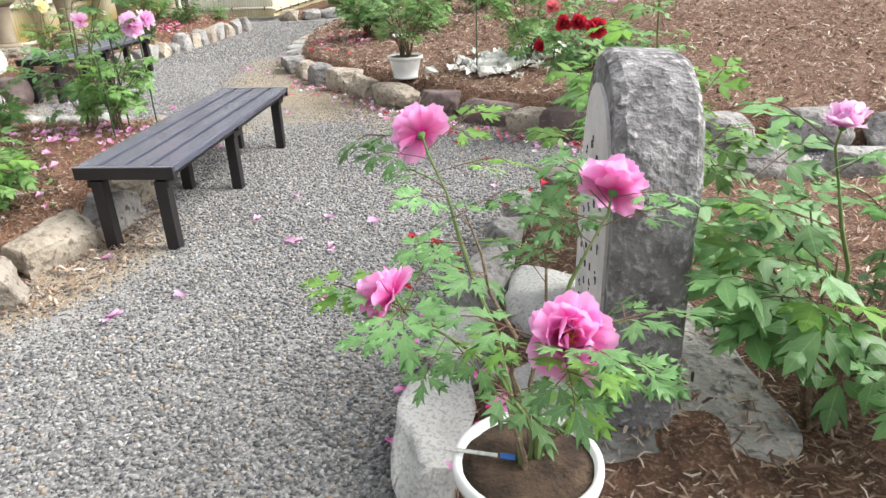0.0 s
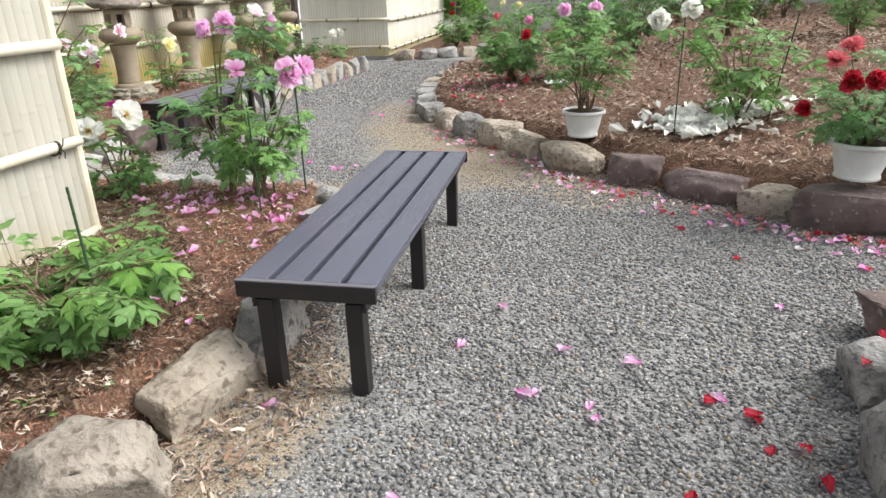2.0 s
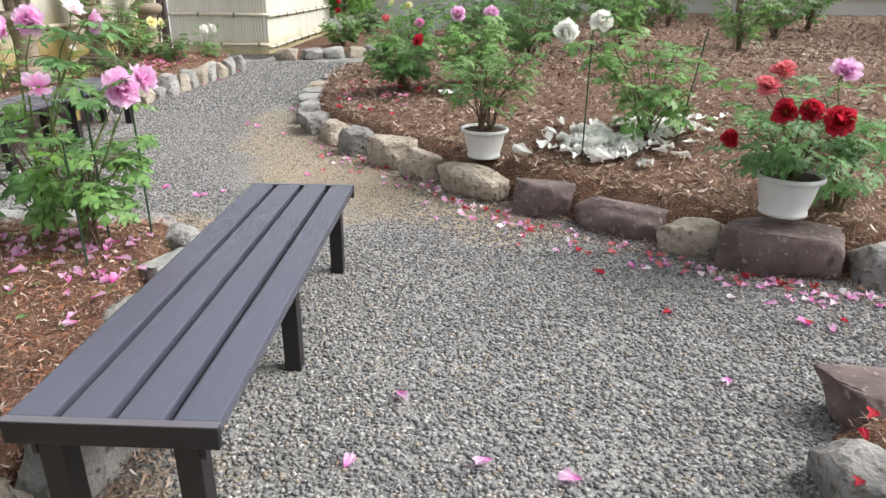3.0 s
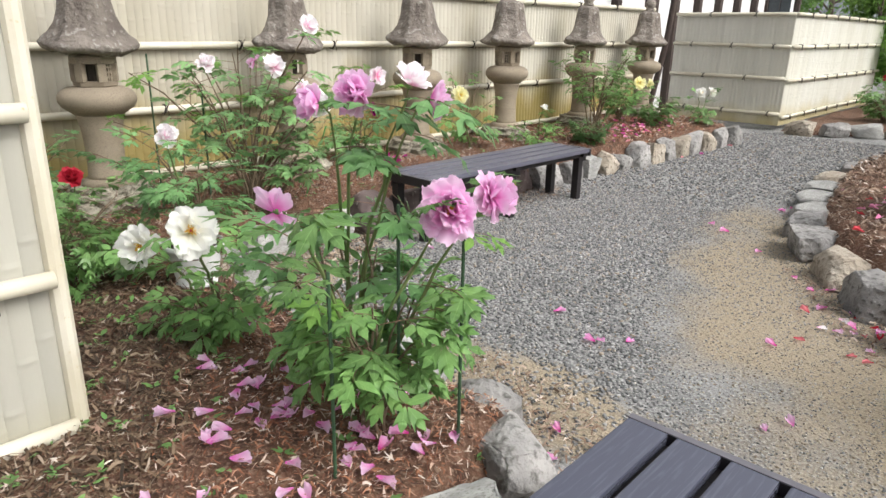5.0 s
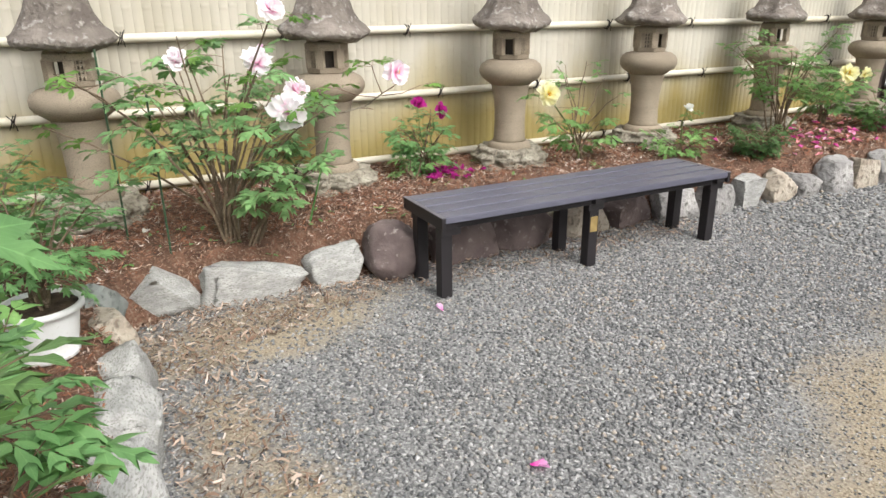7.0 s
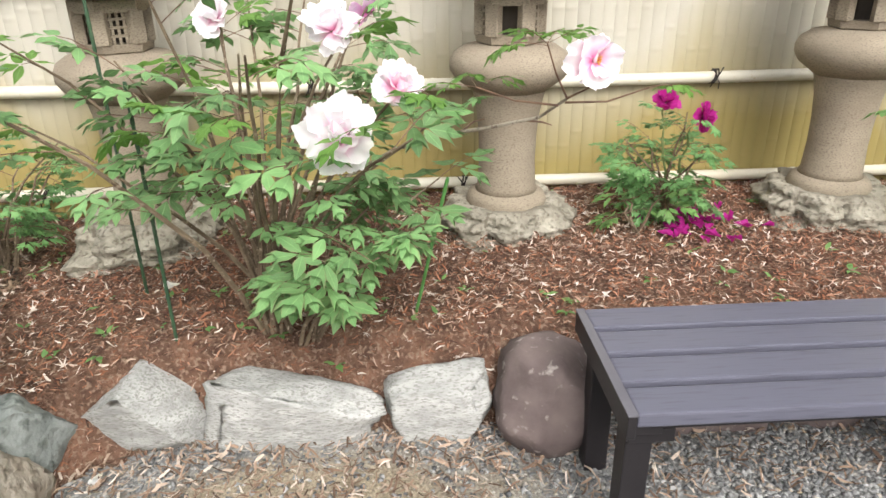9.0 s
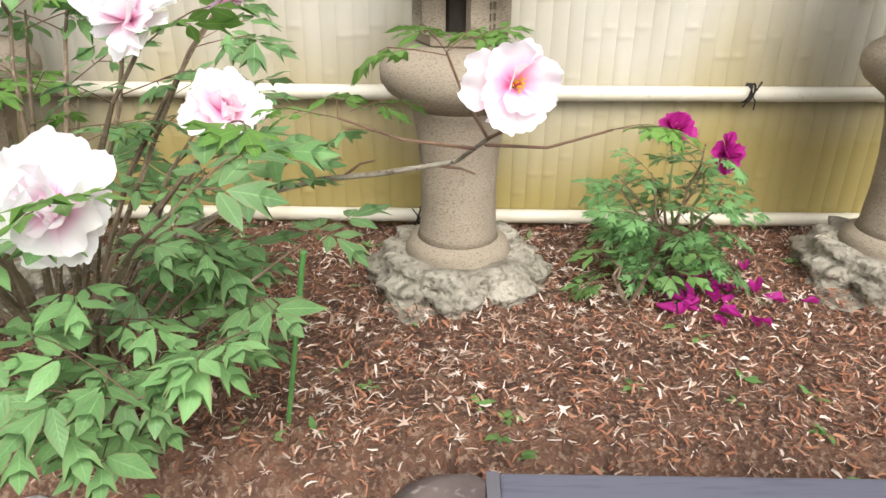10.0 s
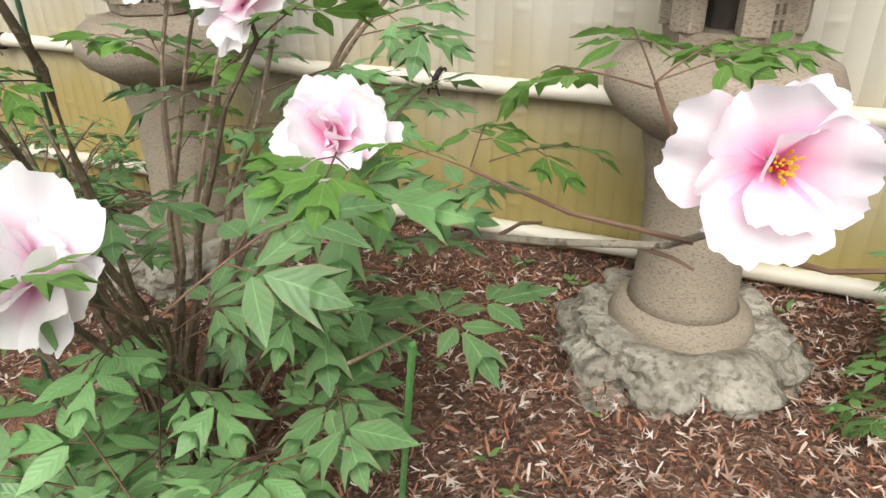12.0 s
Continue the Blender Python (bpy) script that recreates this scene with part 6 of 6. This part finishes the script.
for i, (x, y, h, s) in enumerate([(-4.33, 19.6, 3.0, 0.9), (-5.03, 20.4, 2.8, 0.8), (0.6, 16.6, 3.4, 1.3), (2.6, 20.5, 4.4, 1.7), (4.8, 17.5, 4.2, 1.7), (7.5, 20.0, 4.8, 2.0), (3.2, 25.0, 5.0, 2.0), (8.0, 13.0, 4.0, 1.7), (11, 16, 5.0, 2.2), (-7.5, 26.0, 5.5, 2.2)]):
    tree(x, y, h, s, 200 + i, M_TREE_LEAF if i % 3 else M_LEAF_YOUNG, "young garden tree with fresh green leaves", 0.28 if i > 1 else 0.1)


# ---- loose gravel, litter and weeds ----
PEBBLE = island_palette("gravel_chips", [(0.0, (0.093, 0.095, 0.098)), (0.25, (0.153, 0.154, 0.156)), (0.5, (0.21, 0.208, 0.203)), (0.72, (0.264, 0.262, 0.258)), (0.88, (0.395, 0.39, 0.382)), (1.0, (0.29, 0.225, 0.155))])
LITTER = island_palette("bark_and_leaf_litter", [(0.0, (0.05, 0.03, 0.022)), (0.25, (0.15, 0.066, 0.042)), (0.5, (0.3, 0.125, 0.068)), (0.72, (0.36, 0.18, 0.11)), (0.88, (0.47, 0.35, 0.275)), (1.0, (0.64, 0.56, 0.49))])
DRY = island_palette("pale_leaf_litter", [(0.0, (0.075, 0.05, 0.037)), (0.3, (0.185, 0.118, 0.082)), (0.6, (0.31, 0.215, 0.153)), (0.85, (0.43, 0.335, 0.265)), (1.0, (0.6, 0.52, 0.45))])


def scatter_points(seed, n, x0, x1, y0, y1, keep):
    npr = np.random.default_rng(seed)
    x, y = npr.uniform(x0, x1, n), npr.uniform(y0, y1, n)
    ok = keep(x, y, npr)
    return x[ok], y[ok], npr


def pebbles(name, seed, n, x0, x1, y0, y1, small, large, material=None, grit=False, label="loose grey crushed gravel covering the path"):
    def keep(x, y, npr):
        d = np.full(x.shape, -9.0)
        for poly, _ in BEDS:
            d = np.maximum(d, inside(poly, x, y))
        a, c = (x + 2.35) * -0.3 + (y - 7.3) * 0.954, (x + 2.35) * -0.954 + (y - 7.3) * -0.3
        sandy = np.maximum(1 - (a / 2.2) ** 2 - (c / 0.75) ** 2, 1 - ((x + 2.95) / 1.1) ** 2 - ((y - 5.15) / 0.32) ** 2)
        sandy = np.maximum(sandy, 1 - ((x + 4.45) / 0.36) ** 2 - ((y - 5.45) / 0.75) ** 2)
        u, w = (x + 1.1) * 0.8 - (y - 5.9) * 0.6, (x + 1.1) * 0.6 + (y - 5.9) * 0.8
        sandy = np.maximum(sandy, 0.6 - (u / 1.3) ** 2 - (w / 0.5) ** 2)
        sandy = np.maximum(sandy, 0.7 - ((x + 1.9) / 0.4) ** 2 - ((y - 2.6) / 0.8) ** 2)
        if grit:
            return (d < 0.03) & (sandy + npr.normal(0, 0.15, x.shape) > 0)
        return (d < 0.03) & (npr.random(x.shape) > 0.7 * smooth(-0.4, 0.6, sandy + npr.normal(0, 0.15, x.shape)))

    x, y, npr = scatter_points(seed, n, x0, x1, y0, y1, keep)
    m = len(x)
    base = np.array([(1, 0, 0), (0, 1, 0), (-1, 0, 0), (0, -1, 0), (0, 0, 1), (0, 0, -1)], float)
    v = base[None] * npr.uniform(0.7, 1.25, (m, 6, 1)) + npr.normal(0, 0.16, (m, 6, 3))
    r = npr.uniform(small, large, m)
    a, c = (x + 2.35) * -0.3 + (y - 7.3) * 0.954, (x + 2.35) * -0.954 + (y - 7.3) * -0.3
    r = r * (1 - (0.0 if grit else 0.5) * smooth(-0.3, 0.3, 1 - (a / 2.2) ** 2 - (c / 0.75) ** 2))
    v *= np.stack([r * npr.uniform(0.8, 1.4, m), r * npr.uniform(0.65, 1.0, m), r * npr.uniform(0.45, 0.75, m)], 1)[:, None]
    a = npr.uniform(0, 6.28, m)
    c, s = np.cos(a)[:, None], np.sin(a)[:, None]
    vx, vy = v[:, :, 0] * c - v[:, :, 1] * s, v[:, :, 0] * s + v[:, :, 1] * c
    v = np.stack([vx + x[:, None], vy + y[:, None], v[:, :, 2] + (r * 0.22)[:, None]], 2)
    tri = np.array([(0, 1, 4), (1, 2, 4), (2, 3, 4), (3, 0, 4), (1, 0, 5), (2, 1, 5), (3, 2, 5), (0, 3, 5)])
    f = (tri[None] + 6 * np.arange(m)[:, None, None]).reshape(-1, 3)
    me = bpy.data.meshes.new(name)
    me.vertices.add(6 * m)
    me.vertices.foreach_set("co", v.reshape(-1).astype(np.float32))
    me.loops.add(3 * len(f))
    me.loops.foreach_set("vertex_index", f.reshape(-1).astype(np.int32))
    me.polygons.add(len(f))
    me.polygons.foreach_set("loop_start", (3 * np.arange(len(f))).astype(np.int32))
    me.update(calc_edges=True)
    me.materials.append(material or PEBBLE)
    tagged(new(name, me), label, "gravel", kind="stuff")


pebbles("gravel", 1, 190000, -4.85, 1.1, 0.3, 6.6, 0.0055, 0.0125)
pebbles("gravel", 2, 34000, -4.9, -3.2, 6.6, 8.6, 0.0055, 0.0125)
pebbles("gravel", 4, 30000, -3.2, -1.0, 6.6, 8.6, 0.008, 0.015)
pebbles("gravel", 6, 28000, -4.9, -1.0, 8.6, 13.6, 0.01, 0.018)
pebbles("gravel", 3, 16000, 0.6, 4.5, 3.6, 4.9, 0.008, 0.015)


GRIT = island_palette("sandy_grit", [(0.0, (0.19, 0.155, 0.118)), (0.4, (0.32, 0.27, 0.2)), (0.75, (0.41, 0.36, 0.285)), (1.0, (0.47, 0.445, 0.41))])
pebbles("sand_grit", 5, 72000, -4.8, -0.6, 2.0, 9.6, 0.002, 0.0065, GRIT, True, "sandy grit trodden into the middle of the path")


def litter(name, seed, n, poly, top, box4, material, label, small, large, clear=()):
    x0, x1, y0, y1 = box4
    x, y, npr = scatter_points(seed, n, x0, x1, y0, y1, lambda a, b_, q: (inside(poly, a, b_) > 0.03) & ((inside(clear, a, b_) + q.normal(0, 0.12, a.shape) < 0) if clear else True))
    m = len(x)
    d = inside(poly, x, y)
    z = top(x, y, d)
    ln = npr.uniform(small, large, m)
    wd = ln * npr.uniform(0.04, 0.2, m)
    base = np.array([(-0.5, -0.5, 0), (0.5, -0.5, 0), (0.62, 0.0, 0.2), (-0.62, 0.0, 0.2), (-0.3, 0.5, 0), (0.3, 0.5, 0)])
    v = np.repeat(base[None], m, 0)
    v[:, :, 2] *= npr.uniform(-1, 1, (m, 1)) * ln[:, None] * 1.2
    v[:, :, 0] *= wd[:, None]
    v[:, :, 1] *= ln[:, None]
    t = npr.normal(0, 0.3, m)[:, None]
    u = npr.normal(0, 0.4, m)[:, None]
    v[:, :, 2] += v[:, :, 1] * t + v[:, :, 0] * u
    a = npr.uniform(0, 6.28, m)
    c, s = np.cos(a)[:, None], np.sin(a)[:, None]
    vx, vy = v[:, :, 0] * c - v[:, :, 1] * s, v[:, :, 0] * s + v[:, :, 1] * c
    v = np.stack([vx + x[:, None], vy + y[:, None], v[:, :, 2] + (z + 0.009 + npr.uniform(0, 0.014, m))[:, None]], 2)
    q = np.array([(0, 1, 2, 3), (3, 2, 5, 4)])
    f = (q[None] + 6 * np.arange(m)[:, None, None]).reshape(-1, 4)
    me = bpy.data.meshes.new(name)
    me.vertices.add(6 * m)
    me.vertices.foreach_set("co", v.reshape(-1).astype(np.float32))
    me.loops.add(4 * len(f))
    me.loops.foreach_set("vertex_index", f.reshape(-1).astype(np.int32))
    me.polygons.add(len(f))
    me.polygons.foreach_set("loop_start", (4 * np.arange(len(f))).astype(np.int32))
    me.update(calc_edges=True)
    me.materials.append(material)
    tagged(new(name, me), label, "mulch", kind="stuff")


# litter by the screen in darker colours that hold the shade of the foliage
SHADED_PATCH = [(-6.1, 2.0), (-6.1, 4.3), (-4.9, 4.6), (-3.9, 4.55), (-3.25, 4.2), (-2.9, 3.9), (-2.32, 3.2), (-2.3, 2.35), (-3.2, 1.6)]
SHADED_LITTER = island_palette("shade_darkened_litter", [(0.0, (0.03, 0.022, 0.016)), (0.35, (0.085, 0.056, 0.036)), (0.65, (0.16, 0.105, 0.065)), (0.88, (0.24, 0.175, 0.12)), (1.0, (0.36, 0.29, 0.23))])
litter("leaf_mould", 16, 56000, SHADED_PATCH, lambda x, y, d: west_top(x, y, inside(BED_WEST, x, y)), (-6.1, -2.3, 1.6, 4.6), SHADED_LITTER, "leaf litter around the bamboo screen, darkened for foliage shade", 0.012, 0.05)
litter("bark_mulch", 11, 215000, BED_WEST, west_top, (-6.2, -2.0, 1.4, 8.6), LITTER, "red-brown bark chips and dry leaves on the bed", 0.008, 0.031, SHADED_PATCH)
litter("bark_mulch", 12, 9000, BED_WEST, west_top, (-6.2, -4.5, 8.6, 12.6), LITTER, "red-brown bark chips and dry leaves on the bed", 0.025, 0.06)
litter("leaf_litter", 13, 46000, BED_EAST, east_top, (-3.0, 4.5, 4.5, 11.5), DRY, "pale brown dry leaves covering the slope", 0.025, 0.065)
litter("leaf_litter", 14, 22000, BED_EAST, east_top, (-3.0, 10, 9.0, 22), DRY, "pale brown dry leaves covering the slope", 0.05, 0.11)
litter("leaf_litter", 15, 16000, BED_STONE, stone_top, (-0.3, 3.5, 0.3, 3.9), DRY, "brown dry leaves covering the low bed", 0.018, 0.05)


def on_path(x, y, d):
    return 0.004 + 0.0 * x


BAND_EAST = [(-2.6, 7.5), (-1.95, 6.6), (-1.35, 5.9), (-0.8, 5.3), (-0.05, 4.8), (0.5, 4.45), (1.2, 4.3), (1.2, 4.7), (0.6, 4.9), (0.12, 5.2), (-0.5, 5.68), (-1.0, 6.18), (-1.6, 6.78), (-2.2, 7.5)]
BAND_BENCH = [(-2.3, 2.0), (-1.75, 2.15), (-1.7, 2.9), (-1.9, 3.5), (-2.2, 3.5)]
BAND_SHADE = [(-4.85, 6.1), (-4.45, 6.1), (-4.45, 8.3), (-4.85, 8.3)]
BAND_CORNER = [(-4.85, 4.8), (-4.2, 4.85), (-4.3, 5.4), (-4.55, 6.2), (-4.85, 6.2)]
BAND_SOUTH = [(-4.4, 4.9), (-2.45, 4.9), (-2.3, 4.4), (-2.1, 4.4), (-2.15, 5.1), (-2.6, 5.35), (-4.3, 5.35)]
for k, (band, n) in enumerate(((BAND_SOUTH, 4200), (BAND_EAST, 14000), (BAND_BENCH, 2600), (BAND_SHADE, 1500), (BAND_CORNER, 3200))):
    litter("leaf_litter", 50 + k, n, band, on_path, (min(p[0] for p in band), max(p[0] for p in band), min(p[1] for p in band), max(p[1] for p in band)), DRY, "thin scatter of dry leaf bits along the edging stones", 0.014, 0.045)


def dry_leaves(seed, n, poly, top, box4, size, label):
    """Small pale star-shaped maple leaves lying on the mulch."""
    x, y, npr = scatter_points(seed, n, box4[0], box4[1], box4[2], box4[3], lambda a, b_, q: (inside(poly, a, b_) > 0.05) & (np.sin(a * 3.1 + b_) * np.sin(b_ * 2.3 - a) + q.normal(0, 0.35, a.shape) > 0.1))
    m = len(x)
    z = top(x, y, inside(poly, x, y)) + 0.02
    ang = np.array([90, 112, 140, 165, 200, 270, 340, 15, 40, 68]) * np.pi / 180
    rad = np.array([1.0, 0.25, 0.92, 0.2, 0.66, 0.2, 0.66, 0.2, 0.92, 0.25])
    base = np.stack([rad * np.cos(ang), rad * np.sin(ang), 0.25 * rad ** 2], 1)
    base = np.vstack([base, [(0, 0, 0)]])
    r = npr.uniform(size * 0.6, size * 1.2, m)
    v = np.repeat(base[None], m, 0) * r[:, None, None] * np.stack([np.ones(m), npr.uniform(0.7, 1.1, m), npr.uniform(-1.4, 1.6, m)], 1)[:, None]
    v[:, :, 2] += v[:, :, 0] * npr.normal(0, 0.3, (m, 1)) + v[:, :, 1] * npr.normal(0, 0.3, (m, 1))
    a = npr.uniform(0, 6.28, m)[:, None]
    v = np.stack([v[:, :, 0] * np.cos(a) - v[:, :, 1] * np.sin(a) + x[:, None], v[:, :, 0] * np.sin(a) + v[:, :, 1] * np.cos(a) + y[:, None], v[:, :, 2] + z[:, None]], 2)
    f = [(11 * k + i, 11 * k + (i + 1) % 10, 11 * k + 10) for k in range(m) for i in range(10)]
    tagged(new("dry_leaves", mesh_of("dry_leaves", v.reshape(-1, 3).tolist(), f, PALE_LEAF)), label, "leaves", kind="stuff")


PALE_LEAF = island_palette("pale_dry_maple_leaf", [(0.0, (0.2, 0.115, 0.08)), (0.35, (0.34, 0.24, 0.185)), (0.7, (0.48, 0.39, 0.325)), (1.0, (0.66, 0.58, 0.52))])
dry_leaves(41, 13000, BED_WEST, west_top, (-6.15, -2.1, 1.6, 9.0), 0.025, "small pale dry maple leaves scattered over the mulch")
dry_leaves(42, 5200, BED_EAST, east_top, (-2.8, 4.5, 4.6, 11.0), 0.034, "pale dry leaves scattered over the slope")


def weeds(seed, n, box4, poly):
    rnd = random.Random(seed)
    vs, fs, ss = [], [], []
    while n:
        x, y = rnd.uniform(box4[0], box4[1]), rnd.uniform(box4[2], box4[3])
        if float(inside(poly, np.array([x]), np.array([y]))[0]) < 0.08:
            continue
        n -= 1
        z = ground_z(x, y) + 0.012
        for k in range(rnd.randint(2, 5)):
            m = pose(x, y, z, 0, 0, rnd.uniform(0, 360)) @ pose(0, 0.004, 0, rnd.uniform(10, 55), 0, 0)
            leaflet(vs, fs, ss, m, rnd.uniform(0.018, 0.042), rnd.uniform(0.8, 1.3), SIMPLE, 0.4, 0.2)
    me = mesh_of("weeds", vs, fs, M_LEAF, True)
    tagged(new("weeds", me), "tiny green seedlings scattered over the mulch", "weeds", kind="stuff")


weeds(3, 420, (-6.1, -2.1, 1.8, 9.0), BED_WEST)
weeds(4, 240, (-4.8, -2.6, 2.4, 4.5), SHADED_PATCH)
